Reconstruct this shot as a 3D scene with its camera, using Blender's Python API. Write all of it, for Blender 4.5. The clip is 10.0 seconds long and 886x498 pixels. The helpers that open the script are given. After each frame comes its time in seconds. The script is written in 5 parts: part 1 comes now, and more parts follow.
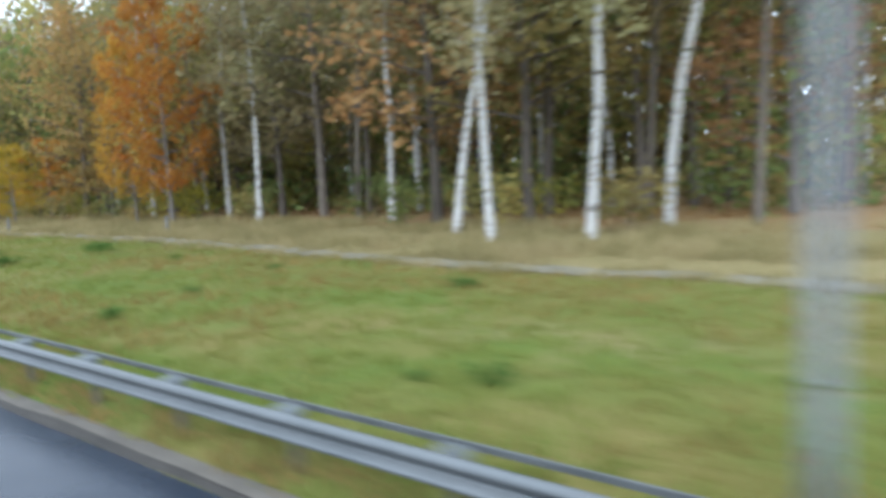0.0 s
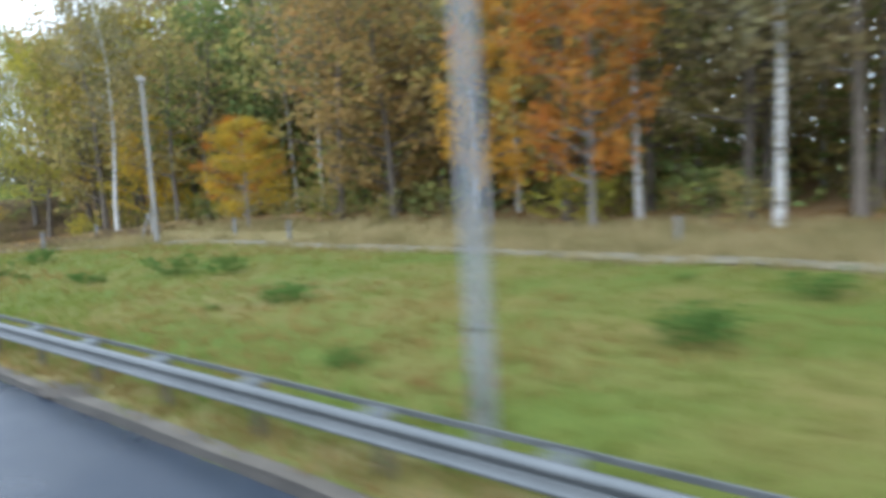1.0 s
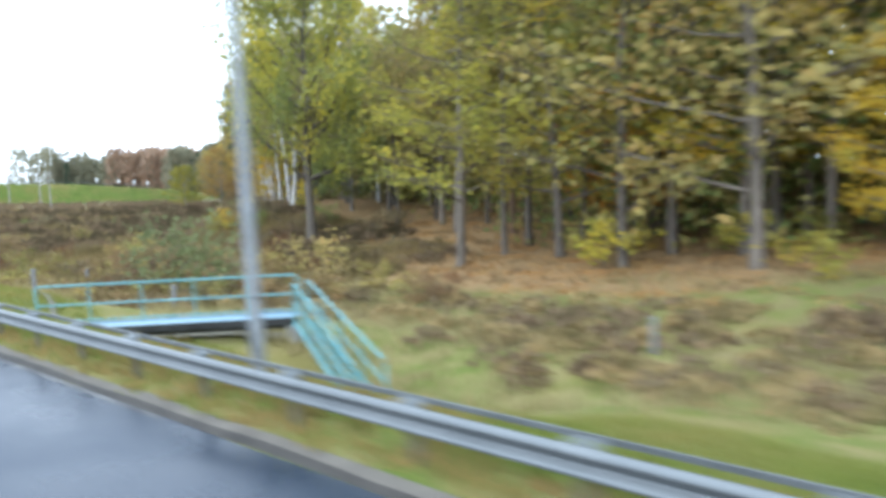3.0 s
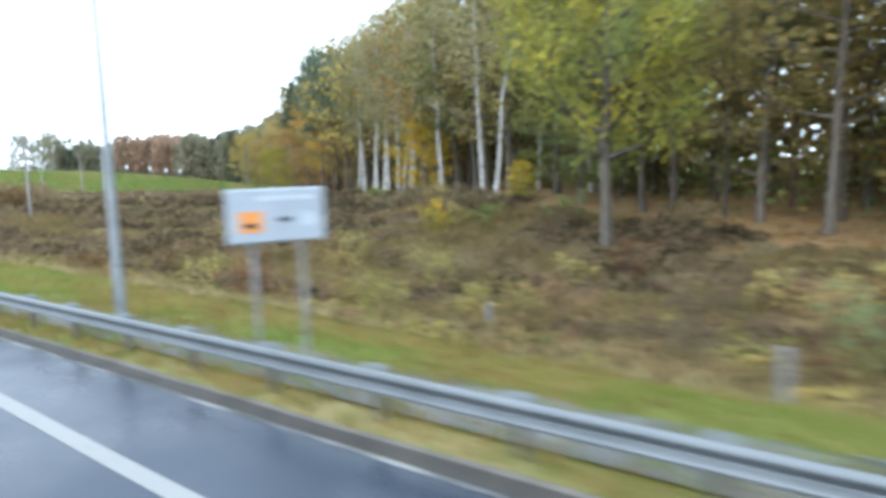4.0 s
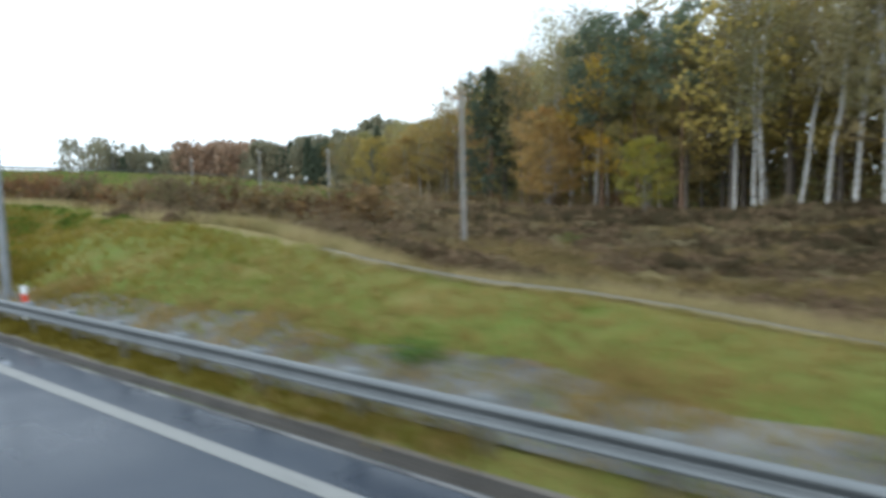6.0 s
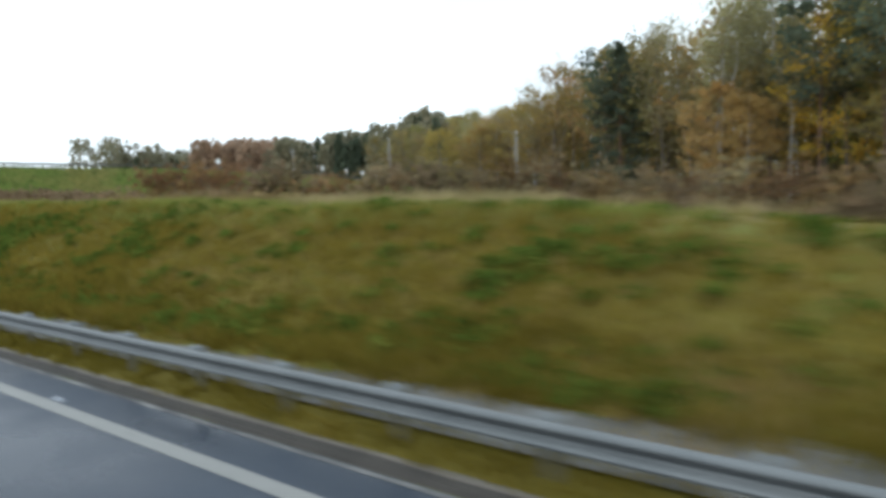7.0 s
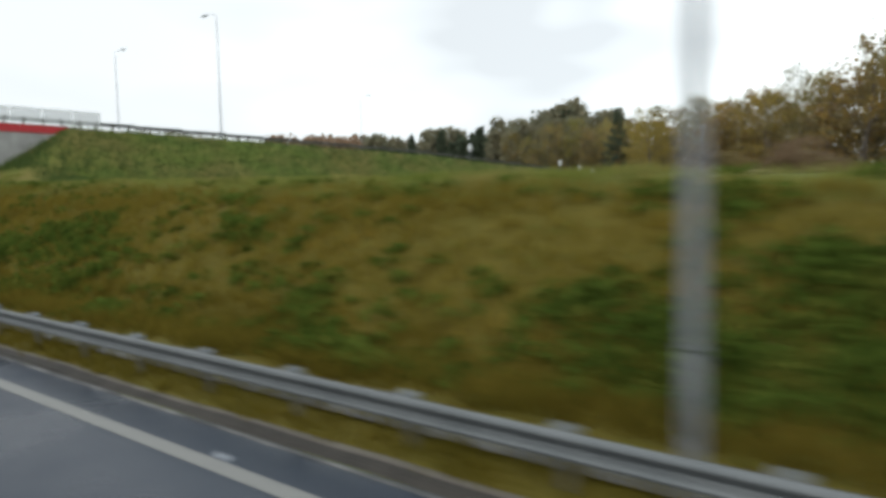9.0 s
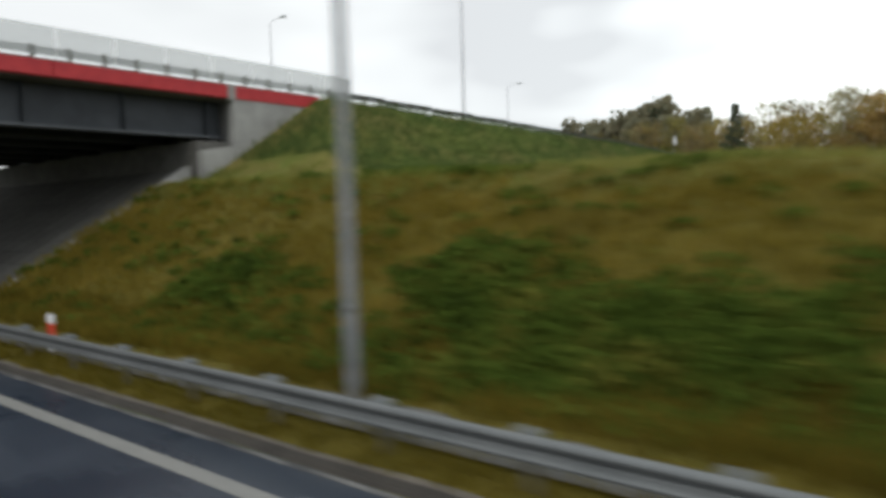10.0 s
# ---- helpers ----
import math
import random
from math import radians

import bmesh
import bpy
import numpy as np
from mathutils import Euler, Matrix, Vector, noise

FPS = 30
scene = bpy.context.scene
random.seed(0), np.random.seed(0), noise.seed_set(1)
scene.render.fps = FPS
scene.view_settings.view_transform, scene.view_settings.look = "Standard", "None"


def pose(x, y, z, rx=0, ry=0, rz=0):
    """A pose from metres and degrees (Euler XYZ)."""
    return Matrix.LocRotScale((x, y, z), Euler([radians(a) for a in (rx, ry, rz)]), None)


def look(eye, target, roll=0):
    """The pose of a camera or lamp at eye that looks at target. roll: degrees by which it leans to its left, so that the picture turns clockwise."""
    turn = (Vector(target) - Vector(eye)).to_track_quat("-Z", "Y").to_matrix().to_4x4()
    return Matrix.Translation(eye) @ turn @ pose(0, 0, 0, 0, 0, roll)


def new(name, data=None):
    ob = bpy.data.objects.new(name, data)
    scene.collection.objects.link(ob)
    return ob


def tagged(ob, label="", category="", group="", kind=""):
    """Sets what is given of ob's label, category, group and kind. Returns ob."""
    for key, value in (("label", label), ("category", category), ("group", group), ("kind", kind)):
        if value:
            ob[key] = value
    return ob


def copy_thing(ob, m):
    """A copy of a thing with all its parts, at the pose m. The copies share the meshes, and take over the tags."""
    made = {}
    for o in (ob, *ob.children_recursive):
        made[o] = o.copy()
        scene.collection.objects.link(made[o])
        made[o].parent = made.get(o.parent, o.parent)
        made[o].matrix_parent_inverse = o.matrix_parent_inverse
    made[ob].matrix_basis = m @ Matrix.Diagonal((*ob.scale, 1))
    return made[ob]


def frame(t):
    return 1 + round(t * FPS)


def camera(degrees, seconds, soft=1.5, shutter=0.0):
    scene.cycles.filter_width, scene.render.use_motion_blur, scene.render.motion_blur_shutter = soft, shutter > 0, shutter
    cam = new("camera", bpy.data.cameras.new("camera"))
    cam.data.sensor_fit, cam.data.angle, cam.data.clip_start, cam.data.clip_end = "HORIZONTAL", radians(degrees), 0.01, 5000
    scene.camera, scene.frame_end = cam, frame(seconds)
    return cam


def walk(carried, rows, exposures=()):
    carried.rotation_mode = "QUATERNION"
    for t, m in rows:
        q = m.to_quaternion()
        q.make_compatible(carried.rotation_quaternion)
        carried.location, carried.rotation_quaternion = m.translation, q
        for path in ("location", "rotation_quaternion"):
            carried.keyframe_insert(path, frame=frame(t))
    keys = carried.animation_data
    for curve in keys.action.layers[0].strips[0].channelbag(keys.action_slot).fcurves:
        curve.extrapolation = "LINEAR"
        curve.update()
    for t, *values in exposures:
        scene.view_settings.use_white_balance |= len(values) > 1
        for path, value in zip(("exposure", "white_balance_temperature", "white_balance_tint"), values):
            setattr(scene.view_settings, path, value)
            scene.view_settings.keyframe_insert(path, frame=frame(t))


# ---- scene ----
cam = camera(65.64, 10.0, soft=4.0, shutter=0.4)
SKY_LIGHT = 2.6
EXPOSURES = [(0.0, 0.56, 5600, 10), (1.0, 0.57, 5600, 10), (2.2, 0.52, 5550, 9), (3.3, 1.05, 5550, 9), (3.6, 1.0, 5550, 9), (4.0, 0.9, 5550, 8), (4.5, 0.75, 5650, 8), (5.0, 0.52, 5750, 8), (5.5, 0.34, 5800, 7), (6.2, -0.04, 5900, 7), (7.4, -0.17, 6100, 7), (8.0, -0.28, 6200, 8), (9.0, -0.52, 6550, 9), (10.0, -0.64, 6750, 11)]
PATH = [
    (0.0, pose(1.153, -3.214, 3.018, 83.136, 3.032, -53.268)),
    (0.5, pose(1.056, 9.923, 3.018, 82.881, 4.051, -52.803)),
    (1.0, pose(0.886, 23.444, 3.018, 83.333, 3.256, -51.467)),
    (1.5, pose(0.858, 36.589, 3.018, 83.476, 2.148, -52.010)),
    (2.0, pose(0.801, 48.994, 3.018, 83.048, 3.317, -50.842)),
    (2.2, pose(0.748, 54.082, 3.018, 82.823, 3.215, -50.641)),
    (3.3, pose(0.153, 83.304, 3.018, 84.537, 2.373, -50.678)),
    (3.5, pose(0.063, 88.658, 3.018, 83.744, 3.044, -51.024)),
    (4.0, pose(-0.337, 102.357, 3.018, 83.646, 1.986, -51.794)),
    (4.5, pose(-0.453, 115.562, 3.018, 83.947, 2.477, -51.348)),
    (5.0, pose(-0.573, 129.136, 3.018, 84.537, 1.326, -51.067)),
    (5.5, pose(-0.595, 142.184, 3.018, 84.937, 1.238, -51.805)),
    (6.0, pose(-0.534, 155.771, 3.018, 84.896, 1.400, -51.585)),
    (6.2, pose(-0.394, 161.199, 3.018, 84.992, 1.494, -51.554)),
    (7.3, pose(-0.342, 190.769, 3.018, 84.643, 2.607, -52.920)),
    (7.5, pose(-0.398, 196.073, 3.018, 84.533, 2.936, -52.928)),
    (8.0, pose(-0.383, 209.318, 3.018, 84.787, 2.544, -52.995)),
    (8.5, pose(-0.448, 221.845, 3.018, 85.328, 1.624, -52.779)),
    (9.0, pose(-0.459, 234.928, 3.018, 85.468, 1.075, -52.391)),
    (9.5, pose(-0.514, 247.359, 3.018, 85.637, 0.985, -52.767)),
    (10.0, pose(-0.395, 260.516, 3.018, 86.273, 1.686, -52.284)),
]
walk(cam, PATH, EXPOSURES)

# ---- world and sun ----
world = bpy.data.worlds.new("overcast_sky")
scene.world = world
world.use_nodes = True
nt = world.node_tree
nt.nodes.clear()


def wire(tree, a, b):
    tree.links.new(a, b)


def node(tree, kind, **values):
    n = tree.nodes.new(kind)
    for key, v in values.items():
        if key == "op":
            n.operation = v
        elif key == "blend":
            n.blend_type = v
        else:
            n.inputs[key].default_value = v
    return n


sky = nt.nodes.new("ShaderNodeTexSky")
sky.sky_type = "NISHITA"
sky.sun_disc = False
sky.sun_elevation = radians(41)
sky.sun_rotation = radians(252)
sky_bg = node(nt, "ShaderNodeBackground", Strength=0.12)
wire(nt, sky.outputs["Color"], sky_bg.inputs["Color"])
# the closed cloud deck: pale grey-blue and white billows
geo = nt.nodes.new("ShaderNodeTexCoord")
stretch = nt.nodes.new("ShaderNodeMapping")
stretch.inputs["Scale"].default_value = (1.0, 1.0, 2.6)
wire(nt, geo.outputs["Generated"], stretch.inputs["Vector"])
billow = node(nt, "ShaderNodeTexNoise", Scale=1.7, Detail=3.0, Roughness=0.55)
wire(nt, stretch.outputs["Vector"], billow.inputs["Vector"])
ramp = nt.nodes.new("ShaderNodeValToRGB")
ramp.color_ramp.elements[0].position, ramp.color_ramp.elements[0].color = 0.37, (0.5, 0.535, 0.56, 1)
ramp.color_ramp.elements[1].position, ramp.color_ramp.elements[1].color = 0.62, (0.91, 0.98, 1.0, 1)
wire(nt, billow.outputs["Fac"], ramp.inputs["Fac"])
# a broad grey-blue bank down the road, as the sky darkens that way
ahead = node(nt, "ShaderNodeVectorMath", op="DOT_PRODUCT")
wire(nt, geo.outputs["Generated"], ahead.inputs[0])
ahead.inputs[1].default_value = (0.1, 0.96, 0.25)
bank = node(nt, "ShaderNodeMapRange")
bank.interpolation_type = "SMOOTHSTEP"
bank.inputs["From Min"].default_value, bank.inputs["From Max"].default_value = 0.5, 0.97
bank.inputs["To Max"].default_value = 0.75
wire(nt, ahead.outputs["Value"], bank.inputs["Value"])
layer = nt.nodes.new("ShaderNodeMix")
layer.data_type = "RGBA"
layer.inputs["B"].default_value = (0.46, 0.485, 0.505, 1)
wire(nt, bank.outputs[0], layer.inputs["Factor"])
wire(nt, ramp.outputs["Color"], layer.inputs["A"])
cloud_bg = node(nt, "ShaderNodeBackground", Strength=SKY_LIGHT)
wire(nt, layer.outputs["Result"], cloud_bg.inputs["Color"])
cover = node(nt, "ShaderNodeMixShader", Fac=0.9)
wire(nt, sky_bg.outputs[0], cover.inputs[1])
wire(nt, cloud_bg.outputs[0], cover.inputs[2])
out = nt.nodes.new("ShaderNodeOutputWorld")
wire(nt, cover.outputs[0], out.inputs["Surface"])

sun_data = bpy.data.lights.new("sun", "SUN")
sun_data.energy, sun_data.angle, sun_data.color = 0.9, radians(24), (1.0, 0.96, 0.9)
sun = new("sun", sun_data)
sun.matrix_world = look((-60, -20, 55), (0, 0, 0))

# ---- materials ----


def material(name):
    m = bpy.data.materials.new(name)
    m.use_nodes = True
    t = m.node_tree
    t.nodes.clear()
    o = t.nodes.new("ShaderNodeOutputMaterial")
    return m, t, o


def rough_surface(name, dark, light, scale=6.0, rough=0.8, metal=0.0, bump=0.2, fine=60.0, stretch_by=(1, 1, 1), spec=0.4, rough_to=None, jitter=0.0):
    """A plain surface: two colours mixed by coarse and fine noise, with a fine relief."""
    m, t, o = material(name)
    b = node(t, "ShaderNodeBsdfPrincipled", Roughness=rough, Metallic=metal)
    b.inputs["Specular IOR Level"].default_value = spec
    c = t.nodes.new("ShaderNodeTexCoord")
    mp = t.nodes.new("ShaderNodeMapping")
    mp.inputs["Scale"].default_value = stretch_by
    wire(t, c.outputs["Object"], mp.inputs["Vector"])
    n1 = node(t, "ShaderNodeTexNoise", Scale=scale, Detail=6.0, Roughness=0.6)
    n2 = node(t, "ShaderNodeTexNoise", Scale=fine, Detail=3.0, Roughness=0.6)
    wire(t, mp.outputs[0], n1.inputs["Vector"])
    wire(t, mp.outputs[0], n2.inputs["Vector"])
    add = node(t, "ShaderNodeMath", op="MULTIPLY_ADD")
    wire(t, n2.outputs["Fac"], add.inputs[0])
    add.inputs[1].default_value = 0.5
    wire(t, n1.outputs["Fac"], add.inputs[2])
    r = t.nodes.new("ShaderNodeValToRGB")
    r.color_ramp.elements[0].position, r.color_ramp.elements[0].color = 0.55, (*dark, 1)
    r.color_ramp.elements[1].position, r.color_ramp.elements[1].color = 0.95, (*light, 1)
    wire(t, add.outputs[0], r.inputs["Fac"])
    col = r.outputs["Color"]
    if jitter:
        oi = t.nodes.new("ShaderNodeObjectInfo")
        mr = node(t, "ShaderNodeMapRange")
        mr.inputs["To Min"].default_value, mr.inputs["To Max"].default_value = 1 - jitter, 1 + jitter
        wire(t, oi.outputs["Random"], mr.inputs["Value"])
        hv = t.nodes.new("ShaderNodeHueSaturation")
        wire(t, mr.outputs[0], hv.inputs["Value"])
        wire(t, col, hv.inputs["Color"])
        col = hv.outputs["Color"]
    wire(t, col, b.inputs["Base Color"])
    if rough_to is not None:
        rr = node(t, "ShaderNodeMapRange")
        rr.inputs["From Min"].default_value, rr.inputs["From Max"].default_value = 0.35, 0.65
        rr.inputs["To Min"].default_value, rr.inputs["To Max"].default_value = rough, rough_to
        wire(t, n1.outputs["Fac"], rr.inputs["Value"])
        wire(t, rr.outputs[0], b.inputs["Roughness"])
    if bump:
        bu = node(t, "ShaderNodeBump", Strength=bump, Distance=0.02)
        wire(t, n2.outputs["Fac"], bu.inputs["Height"])
        wire(t, bu.outputs[0], b.inputs["Normal"])
    wire(t, b.outputs[0], o.inputs["Surface"])
    return m


def leaf_surface(name, colours, vary=True, clump_scale=0.45):
    """Leaves that let light through, each of its own shade, each tree of its own tone."""
    m, t, o = material(name)
    g = t.nodes.new("ShaderNodeNewGeometry")
    r = t.nodes.new("ShaderNodeValToRGB")
    els = r.color_ramp.elements
    while len(els) < len(colours):
        els.new(0.5)
    for i, c in enumerate(colours):
        els[i].position, els[i].color = i / (len(colours) - 1), (*c, 1)
    oi = t.nodes.new("ShaderNodeObjectInfo")
    # clumps of one shade, broken up leaf by leaf
    oc = t.nodes.new("ShaderNodeTexCoord")
    shift = node(t, "ShaderNodeVectorMath", op="SCALE")
    shift.inputs[0].default_value = (31.0, 17.0, 53.0)
    wire(t, oi.outputs["Random"], shift.inputs["Scale"])
    moved = node(t, "ShaderNodeVectorMath", op="ADD")
    wire(t, oc.outputs["Object"], moved.inputs[0])
    wire(t, shift.outputs[0], moved.inputs[1])
    clump = node(t, "ShaderNodeTexNoise", Scale=clump_scale, Detail=2.0, Roughness=0.5)
    wire(t, moved.outputs[0], clump.inputs["Vector"])
    wide = node(t, "ShaderNodeMapRange")
    wide.inputs["From Min"].default_value, wide.inputs["From Max"].default_value = 0.3, 0.7
    wide.inputs["To Min"].default_value, wide.inputs["To Max"].default_value = -0.1, 0.75
    wide.clamp = False
    wire(t, clump.outputs["Fac"], wide.inputs["Value"])
    both = node(t, "ShaderNodeMath", op="MULTIPLY_ADD")
    both.inputs[1].default_value = 0.35
    wire(t, g.outputs["Random Per Island"], both.inputs[0])
    wire(t, wide.outputs[0], both.inputs[2])
    wire(t, both.outputs[0], r.inputs["Fac"])
    hv = t.nodes.new("ShaderNodeHueSaturation")
    mr = node(t, "ShaderNodeMapRange")
    mr.inputs["To Min"].default_value, mr.inputs["To Max"].default_value = 0.485, 0.515
    wire(t, oi.outputs["Random"], mr.inputs["Value"])
    wire(t, mr.outputs[0], hv.inputs["Hue"])
    mv = node(t, "ShaderNodeMath", op="FRACT")
    mm = node(t, "ShaderNodeMath", op="MULTIPLY")
    mm.inputs[1].default_value = 7.3
    wire(t, oi.outputs["Random"], mm.inputs[0])
    wire(t, mm.outputs[0], mv.inputs[0])
    m2 = node(t, "ShaderNodeMapRange")
    m2.inputs["To Min"].default_value, m2.inputs["To Max"].default_value = 0.7, 1.25
    wire(t, mv.outputs[0], m2.inputs["Value"])
    wire(t, m2.outputs[0], hv.inputs["Value"])
    wire(t, r.outputs["Color"], hv.inputs["Color"])
    d = node(t, "ShaderNodeBsdfDiffuse")
    tr = node(t, "ShaderNodeBsdfTranslucent")
    shade = hv.outputs["Color"] if vary else r.outputs["Color"]
    wire(t, shade, d.inputs["Color"])
    wire(t, shade, tr.inputs["Color"])
    mx = node(t, "ShaderNodeMixShader", Fac=0.45)
    wire(t, d.outputs[0], mx.inputs[1])
    wire(t, tr.outputs[0], mx.inputs[2])
    wire(t, mx.outputs[0], o.inputs["Surface"])
    return m


def birch_surface():
    m, t, o = material("birch_bark")
    b = node(t, "ShaderNodeBsdfPrincipled", Roughness=0.75)
    c = t.nodes.new("ShaderNodeTexCoord")
    mp = t.nodes.new("ShaderNodeMapping")
    mp.inputs["Scale"].default_value = (1.6, 1.6, 4.5)
    wire(t, c.outputs["Object"], mp.inputs["Vector"])
    n1 = node(t, "ShaderNodeTexNoise", Scale=1.4, Detail=4.0, Roughness=0.7)
    wire(t, mp.outputs[0], n1.inputs["Vector"])
    r = t.nodes.new("ShaderNodeValToRGB")
    e = r.color_ramp.elements
    e[0].position, e[0].color = 0.39, (0.05, 0.045, 0.04, 1)
    e[1].position, e[1].color = 0.5, (0.44, 0.425, 0.395, 1)
    k = e.new(0.42)
    k.color = (0.3, 0.28, 0.25, 1)
    wire(t, n1.outputs["Fac"], r.inputs["Fac"])
    wire(t, r.outputs["Color"], b.inputs["Base Color"])
    bu = node(t, "ShaderNodeBump", Strength=0.3, Distance=0.02)
    wire(t, n1.outputs["Fac"], bu.inputs["Height"])
    wire(t, bu.outputs[0], b.inputs["Normal"])
    wire(t, b.outputs[0], o.inputs["Surface"])
    return m


def ground_surface():
    """Turf, straw, leaf litter and heather soil, by the cover painted on the sheet."""
    m, t, o = material("ground_cover")
    b = node(t, "ShaderNodeBsdfPrincipled", Roughness=0.95)
    b.inputs["Specular IOR Level"].default_value = 0.15
    c = t.nodes.new("ShaderNodeTexCoord")
    at = t.nodes.new("ShaderNodeVertexColor")
    at.layer_name = "cover"
    sep = t.nodes.new("ShaderNodeSeparateColor")
    wire(t, at.outputs["Color"], sep.inputs["Color"])

    def tex(scale, detail=5.0):
        n = node(t, "ShaderNodeTexNoise", Scale=scale, Detail=detail, Roughness=0.62)
        wire(t, c.outputs["Object"], n.inputs["Vector"])
        return n.outputs["Fac"]

    def two(fac, lo, hi, a, z):
        r = t.nodes.new("ShaderNodeValToRGB")
        r.color_ramp.elements[0].position, r.color_ramp.elements[0].color = lo, (*a, 1)
        r.color_ramp.elements[1].position, r.color_ramp.elements[1].color = hi, (*z, 1)
        wire(t, fac, r.inputs["Fac"])
        return r.outputs["Color"]

    def mix(fac, a, z, amount=None):
        n = t.nodes.new("ShaderNodeMix")
        n.data_type = "RGBA"
        if amount is None:
            wire(t, fac, n.inputs["Factor"])
        else:
            n.inputs["Factor"].default_value = amount
        wire(t, a, n.inputs["A"])
        wire(t, z, n.inputs["B"])
        return n.outputs["Result"]

    def mask(weight, noise_fac, sharp=3.0):
        """The painted cover, its border broken up by noise."""
        s = node(t, "ShaderNodeMath", op="MULTIPLY_ADD")
        wire(t, noise_fac, s.inputs[0])
        s.inputs[1].default_value = 0.9
        wire(t, weight, s.inputs[2])
        q = node(t, "ShaderNodeMapRange")
        q.inputs["From Min"].default_value, q.inputs["From Max"].default_value = 0.95 - 0.45 / sharp, 0.95 + 0.45 / sharp
        wire(t, s.outputs[0], q.inputs["Value"])
        return q.outputs[0]

    big, mid, fine = tex(0.22), tex(1.1), tex(14.0)
    patch = node(t, "ShaderNodeMapRange")
    patch.inputs["From Min"].default_value, patch.inputs["From Max"].default_value = 0.42, 0.62
    wire(t, big, patch.inputs["Value"])
    turf = mix(patch.outputs[0], two(fine, 0.3, 0.7, (0.068, 0.096, 0.016), (0.125, 0.156, 0.03)), two(fine, 0.3, 0.7, (0.112, 0.1, 0.026), (0.19, 0.162, 0.05)), None)
    rank = mix(mid, two(fine, 0.3, 0.7, (0.05, 0.049, 0.009), (0.115, 0.101, 0.016)), two(fine, 0.3, 0.7, (0.085, 0.066, 0.011), (0.165, 0.122, 0.02)), None)
    straw = mix(mid, two(fine, 0.3, 0.7, (0.17, 0.13, 0.055), (0.31, 0.245, 0.12)), two(fine, 0.3, 0.7, (0.11, 0.1, 0.035), (0.23, 0.195, 0.085)), None)
    litter = mix(mid, two(fine, 0.3, 0.7, (0.2, 0.115, 0.05), (0.42, 0.25, 0.11)), two(fine, 0.3, 0.7, (0.11, 0.085, 0.045), (0.27, 0.2, 0.1)), None)
    heath = mix(mid, two(fine, 0.3, 0.7, (0.05, 0.04, 0.022), (0.12, 0.09, 0.05)), two(fine, 0.3, 0.7, (0.085, 0.072, 0.032), (0.17, 0.135, 0.062)), None)
    col = mix(mask(sep.outputs["Red"], mid), turf, straw)
    col = mix(mask(sep.outputs["Green"], mid), col, litter)
    col = mix(mask(sep.outputs["Blue"], mid), col, heath)
    col = mix(mask(at.outputs["Alpha"], mid), col, rank)
    wire(t, col, b.inputs["Base Color"])
    bu = node(t, "ShaderNodeBump", Strength=0.6, Distance=0.08)
    wire(t, fine, bu.inputs["Height"])
    wire(t, bu.outputs[0], b.inputs["Normal"])
    wire(t, b.outputs[0], o.inputs["Surface"])
    return m


def paint_surface():
    """White road paint, scuffed through to the asphalt in places."""
    m, t, o = material("road_paint")
    b = node(t, "ShaderNodeBsdfPrincipled", Roughness=0.5)
    c = t.nodes.new("ShaderNodeTexCoord")
    n1 = node(t, "ShaderNodeTexNoise", Scale=5.0, Detail=6.0, Roughness=0.7)
    wire(t, c.outputs["Object"], n1.inputs["Vector"])
    r = t.nodes.new("ShaderNodeValToRGB")
    e = r.color_ramp.elements
    e[0].position, e[0].color = 0.3, (0.115, 0.115, 0.112, 1)
    e[1].position, e[1].color = 0.46, (0.185, 0.185, 0.175, 1)
    wire(t, n1.outputs["Fac"], r.inputs["Fac"])
    wire(t, r.outputs["Color"], b.inputs["Base Color"])
    wire(t, b.outputs[0], o.inputs["Surface"])
    return m


def worn_line_surface():
    """A thin old edge line, worn away over long stretches."""
    m, t, o = material("worn_edge_paint")
    b = node(t, "ShaderNodeBsdfPrincipled", Roughness=0.55)
    c = t.nodes.new("ShaderNodeTexCoord")
    mp = t.nodes.new("ShaderNodeMapping")
    mp.inputs["Scale"].default_value = (2.0, 0.5, 1.0)
    wire(t, c.outputs["Object"], mp.inputs["Vector"])
    n1 = node(t, "ShaderNodeTexNoise", Scale=1.6, Detail=5.0, Roughness=0.7)
    wire(t, mp.outputs[0], n1.inputs["Vector"])
    r = t.nodes.new("ShaderNodeValToRGB")
    e = r.color_ramp.elements
    e[0].position, e[0].color = 0.45, (0.04, 0.041, 0.043, 1)
    e[1].position, e[1].color = 0.62, (0.2, 0.198, 0.19, 1)
    wire(t, n1.outputs["Fac"], r.inputs["Fac"])
    wire(t, r.outputs["Color"], b.inputs["Base Color"])
    wire(t, b.outputs[0], o.inputs["Surface"])
    return m


def screen_surface():
    """Milky see-through screen panels on the overpass."""
    m, t, o = material("screen_panel")
    tr = node(t, "ShaderNodeBsdfTransparent")
    gl = node(t, "ShaderNodeBsdfPrincipled", Roughness=0.15)
    gl.inputs["Base Color"].default_value = (0.62, 0.65, 0.66, 1)
    mx = node(t, "ShaderNodeMixShader", Fac=0.45)
    wire(t, tr.outputs[0], mx.inputs[1])
    wire(t, gl.outputs[0], mx.inputs[2])
    wire(t, mx.outputs[0], o.inputs["Surface"])
    return m


